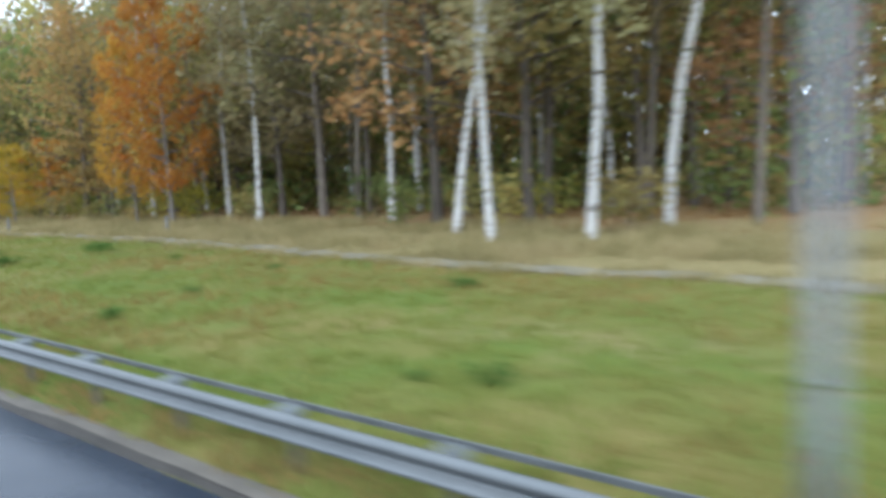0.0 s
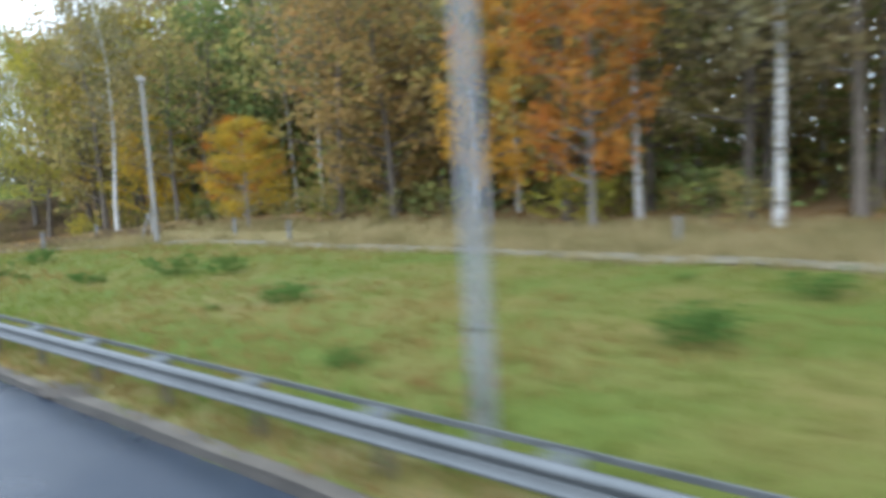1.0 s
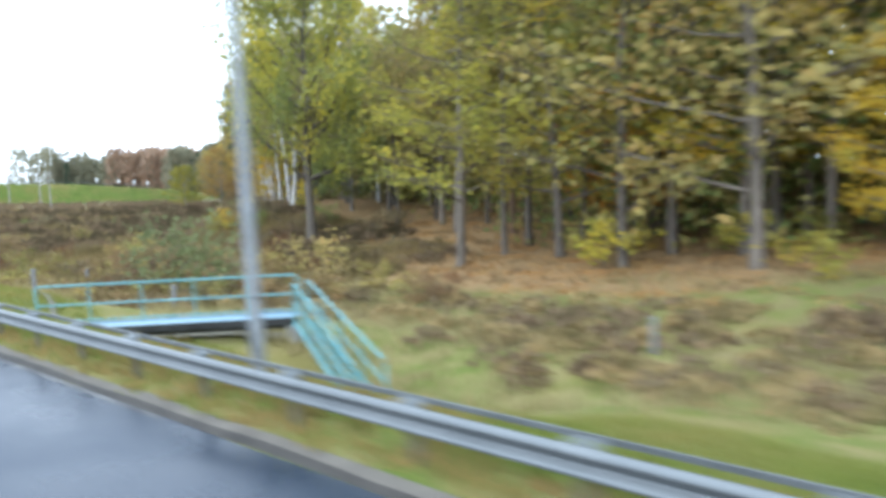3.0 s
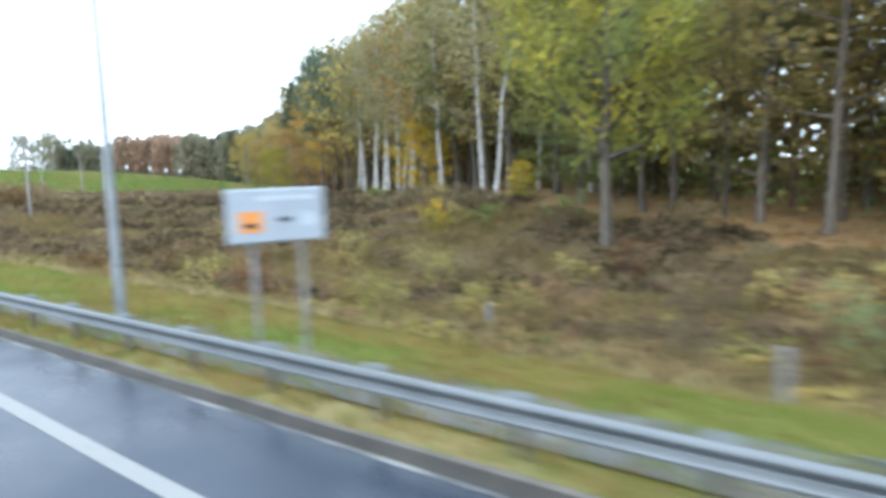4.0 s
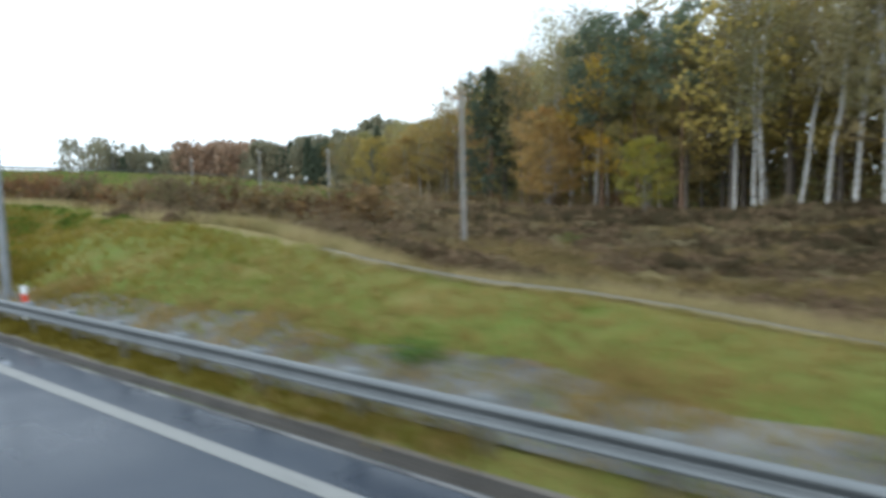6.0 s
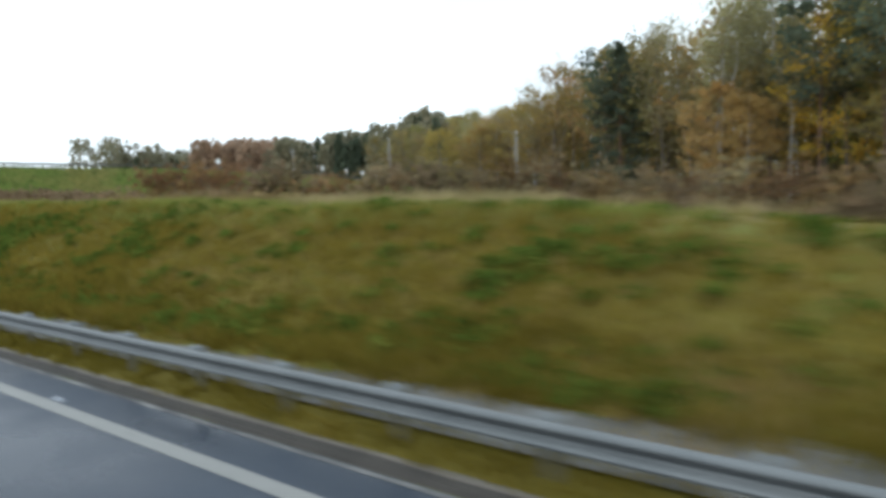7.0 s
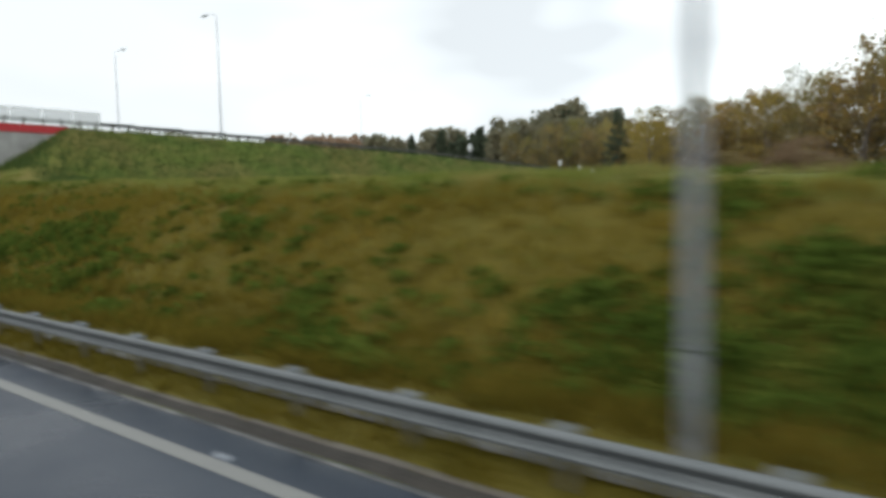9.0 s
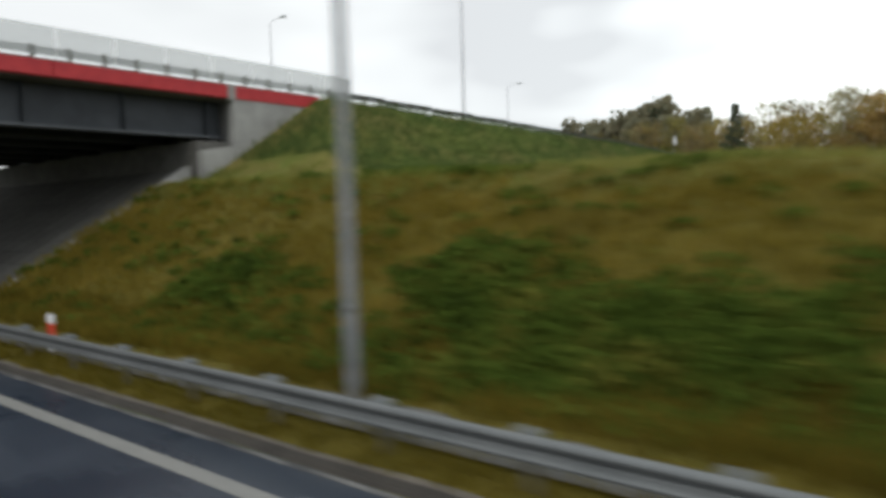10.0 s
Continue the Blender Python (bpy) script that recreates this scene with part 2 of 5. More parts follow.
# Blue in the asphalt's base colour stands in for reflected sky.
ASPHALT = rough_surface("sky_tinted_wet_asphalt", (0.014, 0.021, 0.033), (0.027, 0.037, 0.054), 0.3, 0.2, bump=0.05, fine=90, spec=0.27, rough_to=0.45)
PAINT, WORN = paint_surface(), worn_line_surface()
KERB = rough_surface("dirty_kerb", (0.075, 0.066, 0.054), (0.15, 0.133, 0.11), 2.0, 0.85, bump=0.5, fine=35)
SILT = rough_surface("damp_silt", (0.02, 0.0175, 0.0145), (0.047, 0.041, 0.034), 2.0, 0.8, bump=0.6, fine=35)
MUD = rough_surface("wet_mud", (0.03, 0.024, 0.018), (0.08, 0.065, 0.05), 3.0, 0.5, bump=0.5, fine=30)
GRAVEL = rough_surface("grey_gravel", (0.052, 0.051, 0.046), (0.15, 0.147, 0.138), 0.9, 0.9, bump=1.0, fine=28)
GUTTER = rough_surface("mossy_gutter", (0.08, 0.073, 0.053), (0.16, 0.145, 0.108), 1.2, 0.92, bump=0.5, fine=24)
PATHWAY = rough_surface("sandy_path", (0.12, 0.107, 0.072), (0.21, 0.187, 0.13), 1.2, 0.92, bump=0.5, fine=24)
ZINC = rough_surface("galvanised_steel", (0.118, 0.127, 0.13), (0.172, 0.181, 0.184), 2.5, 0.4, metal=0.55, bump=0.04, fine=40, jitter=0.06, rough_to=0.55)
DULL_ZINC = rough_surface("weathered_zinc", (0.09, 0.1, 0.105), (0.17, 0.185, 0.19), 2.5, 0.6, metal=0.3, bump=0.05, fine=40, jitter=0.08)
POST_STEEL = rough_surface("mud_splashed_post_steel", (0.06, 0.054, 0.034), (0.12, 0.11, 0.075), 2.5, 0.75, metal=0.1, bump=0.1, fine=30, jitter=0.1)
POLE_ZINC = rough_surface("dull_pole_steel", (0.18, 0.19, 0.2), (0.27, 0.28, 0.29), 3.0, 0.55, metal=0.35, bump=0.04, fine=30, jitter=0.04)
TURQUOISE = rough_surface("turquoise_paint", (0.085, 0.22, 0.235), (0.14, 0.3, 0.315), 4.0, 0.45, bump=0.05, fine=40)
PALE_TURQUOISE = rough_surface("pale_turquoise_paint", (0.15, 0.245, 0.315), (0.21, 0.31, 0.375), 3.0, 0.4, bump=0.05, fine=40)
RED = rough_surface("red_paint", (0.36, 0.02, 0.028), (0.5, 0.035, 0.04), 2.0, 0.5, bump=0.08, fine=30)
CONCRETE = rough_surface("concrete", (0.22, 0.22, 0.215), (0.36, 0.36, 0.35), 0.9, 0.85, bump=0.2, fine=22)
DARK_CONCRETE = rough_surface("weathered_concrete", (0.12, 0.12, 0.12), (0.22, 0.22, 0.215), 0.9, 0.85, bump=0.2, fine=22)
# Paver concrete with the shade under the overpass darkened into its base colour.
PAVER = rough_surface("shade_darkened_paver", (0.06, 0.058, 0.054), (0.12, 0.116, 0.108), 1.5, 0.9, bump=0.4, fine=20, jitter=0.12)
# Paler copy of the girder steel: light on the flanges is in the colour.
FLANGE = rough_surface("lit_flange_steel", (0.06, 0.066, 0.075), (0.11, 0.118, 0.13), 0.8, 0.5, metal=0.2, bump=0.06, fine=20)
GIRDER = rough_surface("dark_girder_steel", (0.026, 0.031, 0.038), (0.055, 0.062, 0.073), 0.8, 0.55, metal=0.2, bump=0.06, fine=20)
WHITE = rough_surface("white_panel", (0.66, 0.68, 0.7), (0.78, 0.79, 0.8), 3.0, 0.35, bump=0.02)
SIGN_FACE = rough_surface("dull_sign_face", (0.25, 0.275, 0.305), (0.31, 0.335, 0.365), 3.0, 0.4, bump=0.02)
ORANGE_PANEL = rough_surface("orange_panel", (0.5, 0.19, 0.04), (0.58, 0.24, 0.06), 4.0, 0.4, bump=0.02)
YELLOW_FILM = rough_surface("yellow_film", (0.55, 0.33, 0.04), (0.7, 0.45, 0.07), 8.0, 0.4, bump=0.2, fine=20)
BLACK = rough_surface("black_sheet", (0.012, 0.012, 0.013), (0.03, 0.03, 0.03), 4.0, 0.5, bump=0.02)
GREY_SHEET = rough_surface("grey_sheet", (0.3, 0.33, 0.37), (0.42, 0.45, 0.48), 4.0, 0.4, bump=0.02)
SAFETY_RED = rough_surface("reflective_red", (0.55, 0.05, 0.03), (0.68, 0.08, 0.05), 5.0, 0.35, bump=0.02)
TIMBER = rough_surface("grey_pole_timber", (0.16, 0.15, 0.135), (0.3, 0.285, 0.26), 1.2, 0.85, bump=0.4, fine=30, stretch_by=(4, 4, 0.6))
BARK = rough_surface("dark_bark", (0.055, 0.046, 0.036), (0.15, 0.125, 0.098), 2.5, 0.9, bump=0.8, fine=18, stretch_by=(3, 3, 0.8), jitter=0.25)
GREY_BARK = rough_surface("grey_bark", (0.12, 0.105, 0.09), (0.26, 0.235, 0.21), 2.5, 0.9, bump=0.8, fine=18, stretch_by=(3, 3, 0.8), jitter=0.2)
PINE_BARK = rough_surface("pine_bark", (0.07, 0.045, 0.03), (0.2, 0.12, 0.075), 2.5, 0.9, bump=0.8, fine=14, stretch_by=(3, 3, 0.9), jitter=0.2)
BIRCH_BARK = birch_surface()
SCREEN = screen_surface()
GROUND = ground_surface()
L_ORANGE = leaf_surface("orange_leaves", [(0.43, 0.18, 0.036), (0.51, 0.25, 0.043), (0.53, 0.31, 0.058), (0.45, 0.2, 0.04)])
L_RUST = leaf_surface("rust_leaves", [(0.31, 0.175, 0.07), (0.38, 0.225, 0.085), (0.36, 0.24, 0.1), (0.28, 0.19, 0.08)])
L_GOLD = leaf_surface("dull_gold_leaves", [(0.27, 0.22, 0.085), (0.36, 0.27, 0.09), (0.42, 0.29, 0.085), (0.3, 0.23, 0.1)])
L_YELLOW = leaf_surface("yellow_leaves", [(0.26, 0.24, 0.05), (0.4, 0.29, 0.04), (0.5, 0.34, 0.04), (0.5, 0.27, 0.03)])
L_OLIVE = leaf_surface("olive_leaves", [(0.2, 0.2, 0.075), (0.28, 0.25, 0.09), (0.36, 0.29, 0.1), (0.4, 0.28, 0.1)])
L_LIME = leaf_surface("yellow_green_leaves", [(0.19, 0.2, 0.06), (0.27, 0.26, 0.055), (0.36, 0.32, 0.055), (0.46, 0.36, 0.05)])
L_GREEN = leaf_surface("green_leaves", [(0.11, 0.15, 0.06), (0.16, 0.2, 0.07), (0.19, 0.21, 0.065), (0.26, 0.24, 0.065)])
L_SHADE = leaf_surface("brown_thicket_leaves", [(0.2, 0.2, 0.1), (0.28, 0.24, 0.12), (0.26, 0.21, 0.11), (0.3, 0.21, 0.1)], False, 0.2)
# Needle colour lightened to carry the haze over distant conifers.
L_PINE = leaf_surface("hazed_pine_needles", [(0.09, 0.12, 0.08), (0.13, 0.155, 0.1), (0.11, 0.14, 0.1), (0.16, 0.17, 0.1)])
L_BIRCH = leaf_surface("thin_birch_leaves", [(0.28, 0.265, 0.145), (0.34, 0.305, 0.15), (0.31, 0.285, 0.155), (0.4, 0.32, 0.12)])
L_HEATHER = leaf_surface("dark_heather", [(0.075, 0.055, 0.034), (0.105, 0.075, 0.044), (0.07, 0.06, 0.036), (0.14, 0.1, 0.055)])
L_BROWN = leaf_surface("brown_heather", [(0.14, 0.11, 0.066), (0.23, 0.17, 0.1), (0.18, 0.15, 0.085), (0.31, 0.23, 0.125)], clump_scale=0.8)
L_TAN = leaf_surface("straw_scrub", [(0.26, 0.19, 0.095), (0.32, 0.225, 0.11), (0.2, 0.16, 0.075), (0.22, 0.155, 0.085)])
L_PALE = leaf_surface("pale_willow_leaves", [(0.2, 0.23, 0.11), (0.25, 0.28, 0.13), (0.21, 0.24, 0.1), (0.29, 0.29, 0.13)])
L_TURF = leaf_surface("turf_blades", [(0.145, 0.178, 0.038), (0.205, 0.228, 0.055), (0.235, 0.228, 0.07), (0.27, 0.23, 0.075)], False, 0.5)
L_FRINGE = leaf_surface("bright_green_blades", [(0.15, 0.22, 0.045), (0.2, 0.28, 0.06), (0.17, 0.22, 0.05), (0.23, 0.27, 0.07)], False)
L_DRY = leaf_surface("yellowed_turf_blades", [(0.24, 0.19, 0.06), (0.3, 0.22, 0.08), (0.2, 0.165, 0.05), (0.28, 0.175, 0.07)], False)
L_VERGE = leaf_surface("brown_verge_blades", [(0.26, 0.19, 0.07), (0.32, 0.23, 0.09), (0.2, 0.16, 0.055), (0.3, 0.19, 0.075)], False)
L_STRAW = leaf_surface("dry_grass_blades", [(0.33, 0.27, 0.14), (0.4, 0.33, 0.17), (0.25, 0.22, 0.1), (0.34, 0.27, 0.13)], False)
L_OCHRE = leaf_surface("ochre_grass_blades", [(0.21, 0.155, 0.07), (0.27, 0.195, 0.085), (0.17, 0.14, 0.06), (0.23, 0.16, 0.07)], False, 0.3)
L_WEED = leaf_surface("weed_leaves", [(0.045, 0.07, 0.014), (0.075, 0.115, 0.02), (0.1, 0.14, 0.026), (0.16, 0.155, 0.032)], False, 1.1)
L_HERB = leaf_surface("green_herb_leaves", [(0.07, 0.13, 0.03), (0.1, 0.17, 0.04), (0.08, 0.14, 0.035), (0.13, 0.18, 0.045)], False)
L_FOOT = leaf_surface("olive_brown_verge_blades", [(0.1, 0.08, 0.015), (0.155, 0.12, 0.02), (0.12, 0.1, 0.017), (0.2, 0.145, 0.027)], False)
L_SHRUB = leaf_surface("reddish_brown_shrub_leaves", [(0.16, 0.1, 0.052), (0.23, 0.135, 0.06), (0.17, 0.115, 0.06), (0.27, 0.175, 0.085)])
L_BANK = leaf_surface("deep_green_blades", [(0.06, 0.095, 0.032), (0.085, 0.13, 0.042), (0.08, 0.115, 0.036), (0.13, 0.15, 0.048)], False, 0.2)
L_OAK = leaf_surface("fading_oak_leaves", [(0.15, 0.175, 0.065), (0.21, 0.22, 0.065), (0.31, 0.29, 0.055), (0.52, 0.4, 0.045)], clump_scale=0.3)
# Far leaves: distance haze is painted in, paler and greyer than near leaves.
L_FAR_RUST = leaf_surface("hazed_rust_leaves", [(0.33, 0.22, 0.155), (0.37, 0.25, 0.165), (0.31, 0.23, 0.165), (0.29, 0.21, 0.155)], False)
L_FAR = leaf_surface("hazed_brown_leaves", [(0.22, 0.21, 0.14), (0.26, 0.23, 0.15), (0.19, 0.2, 0.14), (0.28, 0.24, 0.16)], False)
L_RANK = leaf_surface("rank_olive_growth", [(0.14, 0.113, 0.022), (0.215, 0.163, 0.03), (0.175, 0.143, 0.025), (0.265, 0.195, 0.04)], False)

# ---- helpers for meshes ----


def mesh_of(name, verts, faces, mat=None, smooth=False):
    me = bpy.data.meshes.new(name)
    me.from_pydata([tuple(v) for v in verts], [], [tuple(f) for f in faces])
    if mat:
        me.materials.append(mat)
    if smooth:
        me.polygons.foreach_set("use_smooth", [True] * len(me.polygons))
    me.update()
    return me


def part(name, data, mat, parent=None, label="", at=None):
    """One mesh object, of a bmesh or a mesh, under a thing or a part."""
    if isinstance(data, bmesh.types.BMesh):
        me = bpy.data.meshes.new(name)
        data.to_mesh(me)
        data.free()
    else:
        me = data
    if mat and not me.materials:
        me.materials.append(mat)
    ob = new(name, me)
    if parent:
        ob.parent = parent
    if at is not None:
        ob.matrix_basis = at
    if label:
        ob["label"] = label
    return ob


def thing(name, m, label, category, group="", kind=""):
    e = new(name)
    e.matrix_basis = m
    e.empty_display_size = 0.3
    return tagged(e, label, category, group, kind)


def add_box(bm, lo, hi, bevel=0.0):
    q = bmesh.ops.create_cube(bm, size=1.0)["verts"]
    c = [(a + b) / 2 for a, b in zip(lo, hi)]
    s = [b - a for a, b in zip(lo, hi)]
    for v in q:
        v.co = Vector((c[0] + v.co.x * s[0], c[1] + v.co.y * s[1], c[2] + v.co.z * s[2]))
    if bevel:
        es = list({e for v in q for e in v.link_edges})
        bmesh.ops.bevel(bm, geom=es, offset=bevel, segments=1, affect="EDGES")
    return bm


def box(lo, hi, bevel=0.01):
    return add_box(bmesh.new(), lo, hi, bevel)


def sweep(paths, caps=True):
    """Tubes of n sides along lines of points, as vertices and faces."""
    verts, faces = [], []
    for pts, radii, n in paths:
        pts = [Vector(p) for p in pts]
        base = len(verts)
        for i, p in enumerate(pts):
            d = (pts[min(i + 1, len(pts) - 1)] - pts[max(i - 1, 0)]).normalized()
            u = d.cross(Vector((0.31, 0.95, 0.05))).normalized() if abs(d.z) > 0.5 else d.cross(Vector((0, 0, 1))).normalized()
            w = d.cross(u)
            for k in range(n):
                a = 2 * math.pi * k / n
                verts.append(p + radii[i] * (math.cos(a) * u + math.sin(a) * w))
        for i in range(len(pts) - 1):
            for k in range(n):
                a, b = base + i * n + k, base + i * n + (k + 1) % n
                faces.append((a, b, b + n, a + n))
        if caps:
            e = len(verts)
            verts += verts[base:base + n] + verts[e - n:e]
            faces.append(tuple(e + k for k in range(n))[::-1])
            faces.append(tuple(e + n + k for k in range(n)))
    return verts, faces


def tube(name, pts, r, mat, parent, n=8, label="", r2=None):
    radii = [r + ((r2 if r2 is not None else r) - r) * i / (len(pts) - 1) for i in range(len(pts))]
    return part(name, mesh_of(name, *sweep([(pts, radii, n)]), mat, True), None, parent, label)


def extrude_y(profile, y0, y1, closed=False):
    """A profile of (x, z) points drawn out along y."""
    n = len(profile)
    verts = [(x, y0, z) for x, z in profile] + [(x, y1, z) for x, z in profile]
    m = n if closed else n - 1
    faces = [(i, (i + 1) % n, n + (i + 1) % n, n + i) for i in range(m)]
    if closed:
        faces += [tuple(range(n))[::-1], tuple(range(n, 2 * n))]
    return verts, faces


def band(points, width, z, step=None):
    """A flat strip along (x, y) points."""
    verts, faces = [], []
    for i, (x, y) in enumerate(points):
        a = Vector(points[max(i - 1, 0)])
        b = Vector(points[min(i + 1, len(points) - 1)])
        d = (b - a).normalized()
        nx, ny = d.y, -d.x
        for s in (-0.5, 0.5):
            px, py = x + s * width * nx, y + s * width * ny
            verts.append((px, py, z(px, py) if callable(z) else z))
    for i in range(len(points) - 1):
        faces.append((2 * i, 2 * i + 1, 2 * i + 3, 2 * i + 2))
    return verts, faces

# ---- the lie of the land ----
COLUMNS = (5.2, 6.4, 7.8, 10, 12, 14, 18, 24, 32, 45, 60, 80, 120, 180, 400)
STATIONS = []


def station(y, *heights):
    STATIONS.append((y, np.array(heights)))


station(50, .05, .12, .1, .05, .08, .1, .1, .3, .4, .4, .5, .6, 1, 2, 4)
station(64, .05, .12, .1, 0, 0, 0, -.1, .2, .3, .3, .4, .6, 1, 2, 4)
station(74, .05, .1, -.2, -.8, -1.2, -1.4, -1.5, -.6, -.2, 0, .3, .6, 1, 2, 4)
station(92, .05, .1, -.2, -.75, -1, -1.3, -1.7, -1.8, -1.5, -1, 0, .6, 1, 2, 4)
station(105, .05, .1, 0, -.5, -1.2, -1.6, -2, -2.2, -2.1, -1.2, .3, .8, 1, 2, 4)
station(120, .05, .1, .05, -.1, -.9, -1.6, -2.2, -2.5, -2.3, -1.2, .5, .9, 1, 2, 4)
station(135, .05, .12, .1, 0, -.6, -1.3, -2, -2.3, -1.6, .6, 1, 1, 1, 2, 4)
station(150, .05, .15, .2, .25, -.2, -1, -1.8, -2.2, -1.9, -.8, .7, .9, .8, 1.5, 4)
station(163, .05, .2, .45, .8, .9, .1, -1.2, -1.8, -1.8, -1.1, .2, .6, .5, 1, 4)
station(178, .05, .3, .6, 1.4, 1.9, 1.9, .6, .1, -.2, -.4, -.5, -.4, -.3, .5, 4)
station(195, .05, .3, .5, 1.6, 2.5, 2.5, 1.9, 1.2, .6, 0, -.3, -.5, -.5, .5, 4)
station(210, .05, .3, .4, 1.6, 2.75, 2.8, 2.5, 1.9, 1.2, .5, .1, -.2, -.4, .5, 4)
station(245, .05, .3, .35, 1.6, 2.8, 3.4, 3.4, 3.1, 2.6, 1.9, 1.2, .6, 0, .5, 4)
station(270, .05, .3, .35, 1.6, 2.8, 3.75, 3.9, 3.8, 3.4, 2.6, 1.8, 1, 0, .5, 4)
station(283, .05, .3, .35, 1.5, 2.7, 3.9, 4.5, 4.4, 3.8, 3, 2, 1, 0, .5, 4)


def smooth(a, b, v):
    s = min(1.0, max(0.0, (v - a) / (b - a)))
    return s * s * (3 - 2 * s)


def ramp_top(x):
    """Height of the side road's embankment."""
    return float(np.interp(x, (22, 60, 87, 111, 135, 160), (8.12, 7.5, 6.35, 4.2, 1.2, 0.2)))


def heath_wave(x, y):
    """Long low banks and hollows across the heath."""
    u, v = 0.78 * x + 0.62 * y, 0.78 * y - 0.62 * x
    bank = float(np.interp(x - crest(y), (0, 2, 4.5, 8, 11.5, 15, 21, 31, 60), (-0.25, 0.05, 0.35, 0.2, -0.22, -0.2, 0.12, 0.35, 0.35)))
    return 0.75 * noise.noise((u * 0.13, v * 0.045, 4)) + 0.3 * noise.noise((u * 0.4, v * 0.15, 9)) + bank


def height(x, y):
    """Height of the ground."""
    if x < COLUMNS[0]:
        return 0.05 - min(1.0, COLUMNS[0] - x) * 0.12 if x > 4.2 else -0.07
    k = 0
    while k < len(STATIONS) - 1 and STATIONS[k + 1][0] < y:
        k += 1
    if y <= STATIONS[0][0]:
        h = float(np.interp(x, COLUMNS, STATIONS[0][1]))
    elif k == len(STATIONS) - 1:
        h = float(np.interp(x, COLUMNS, STATIONS[k][1]))
    else:
        s = (y - STATIONS[k][0]) / (STATIONS[k + 1][0] - STATIONS[k][0])
        s = s * s * (3 - 2 * s)
        h = float(np.interp(x, COLUMNS, STATIONS[k][1] * (1 - s) + STATIONS[k + 1][1] * s))
    if y > 262 and x > 15.0:
        top = ramp_top(x)
        side = top - max(0.0, 284.3 - y, y - 310.0) / 1.6
        cone = 4.5 + (x - 16.2) * 0.63
        h = max(h, min(top, side, cone))
    if 286.3 < y < 308.0 and 7.8 < x < 15.8:
        h = min(h, (x - 8.0) * 0.604 - 0.25)
    if 7.0 < x < 15 and 83 < y < 100:
        d = smooth(7.0, 8.4, x) * (1 - smooth(13, 15, x)) * smooth(83, 86, y) * (1 - smooth(96.6, 99.5, y))
        h = h * (1 - d) + min(h, -1.1) * d
    if 6.6 < x < 15 and 79 < y < 92:
        d = smooth(6.8, 9.2, x) * (1 - smooth(12, 15, x)) * smooth(79, 84, y) * (1 - smooth(86, 92, y))
        h = h * (1 - d) + min(h, -1.8) * d
    if x > 6.4:
        rough = min(1.0, (x - 6.4) / 4)
        h += rough * 0.09 * noise.noise((x * 0.35, y * 0.35, 0)) + rough * 0.04 * noise.noise((x * 1.3, y * 1.3, 5))
        if 14 < x < 90 and 100 < y < 260:
            h += (0.15 * noise.noise((x * 0.16, y * 0.16, 3)) + 0.55 * heath_wave(x, y)) * min(1, (x - 14) / 6)
    return h


def forest_edge(y):
    """Where the wood begins, for each y."""
    return float(np.interp(y, (-20, 60, 80, 92, 100, 118, 136, 145, 176, 214, 265, 330), (25.5, 27, 27, 30, 34, 46, 48, 53.5, 73, 97, 130, 165)))


def crest(y):
    """The upper edge of the roadside slope."""
    return float(np.interp(y, (-40, 8, 28, 55, 62, 68, 100, 120, 150, 163, 178, 198, 218, 245, 270, 284), (16.7, 16.7, 18.9, 19, 15, 10, 10, 10, 11, 11.3, 12.6, 12.2, 12.4, 13.4, 14, 14.4)))


def cover_at(x, y):
    """Weights of straw, leaf litter and heather soil; turf where all are low."""
    n = noise.noise((x * 0.12, y * 0.12, 9))
    edge, top = forest_edge(y), crest(y)
    straw = smooth(top - 0.8, top + 0.8, x) * 0.95 * (1 - 0.5 * smooth(61, 70, y) * (1 - smooth(98, 106, y)))
    litter = smooth(edge - 1.5, edge + 2.5, x + 2 * n) if y < 84 else smooth(edge - 5, edge + 1, x + 2 * n)
    heath, rank = 0.0, 0.0
    if y > 98:
        heath = smooth(98, 112, y) * smooth(top + 4.0, top + 9, x + 4 * n) * (1 - smooth(edge - 4, edge, x))
        heath *= 0.75 + 0.5 * n
    if 60 < y < 104:
        heath = max(heath, (0.75 - 0.5 * smooth(74, 82, y)) * smooth(60, 68, y) * smooth(top + 1.5, top + 4, x + 2 * n) * (1 - smooth(edge - 3, edge, x)))
    if 76 < y < 122 and x > 20:
        litter = max(litter, smooth(76, 84, y) * (1 - smooth(110, 122, y)) * smooth(21, 27, x))
    if y > 150 and x < top:
        rank = smooth(162, 196, y) * (0.95 + 0.5 * n) * smooth(5.8, 6.6, x) * (1 - 0.75 * smooth(top - 1.4, top - 0.2, x))
    if y > 170 and x < top:
        foot = smooth(170, 190, y) * (1 - smooth(6.9, 8.6, x + n))
        heath = max(heath, 0.55 * foot)
    if y > 250 and x > top:
        straw *= 1 - 0.7 * smooth(250, 262, y)
    if y > 190 and top - 0.2 <= x < top + 1.2:
        straw, rank = 0.1, 0.15
    if y > 250 and x > 15 and ramp_top(x) - max(0.0, 284.3 - y) / 1.6 > height(x, y) - 0.25:
        straw, heath, litter, rank = 0, 0, 0, 0.15 + 0.4 * n
    if y < 66 and 8 < x < top - 2:
        straw = max(straw, (0.12 + 0.5 * n + 0.3 * smooth(42, 52, y)) * smooth(8, 9.5, x) * (1 - smooth(top - 5, top - 2.5, x)))
    if x > edge + 40:
        far = smooth(edge + 40, edge + 58, x)
        straw, litter = straw * (1 - 0.7 * far), litter * (1 - far)
    if x < 6.2:
        straw = max(straw, 0.45 + 0.3 * n) * (1 - smooth(150, 175, y))
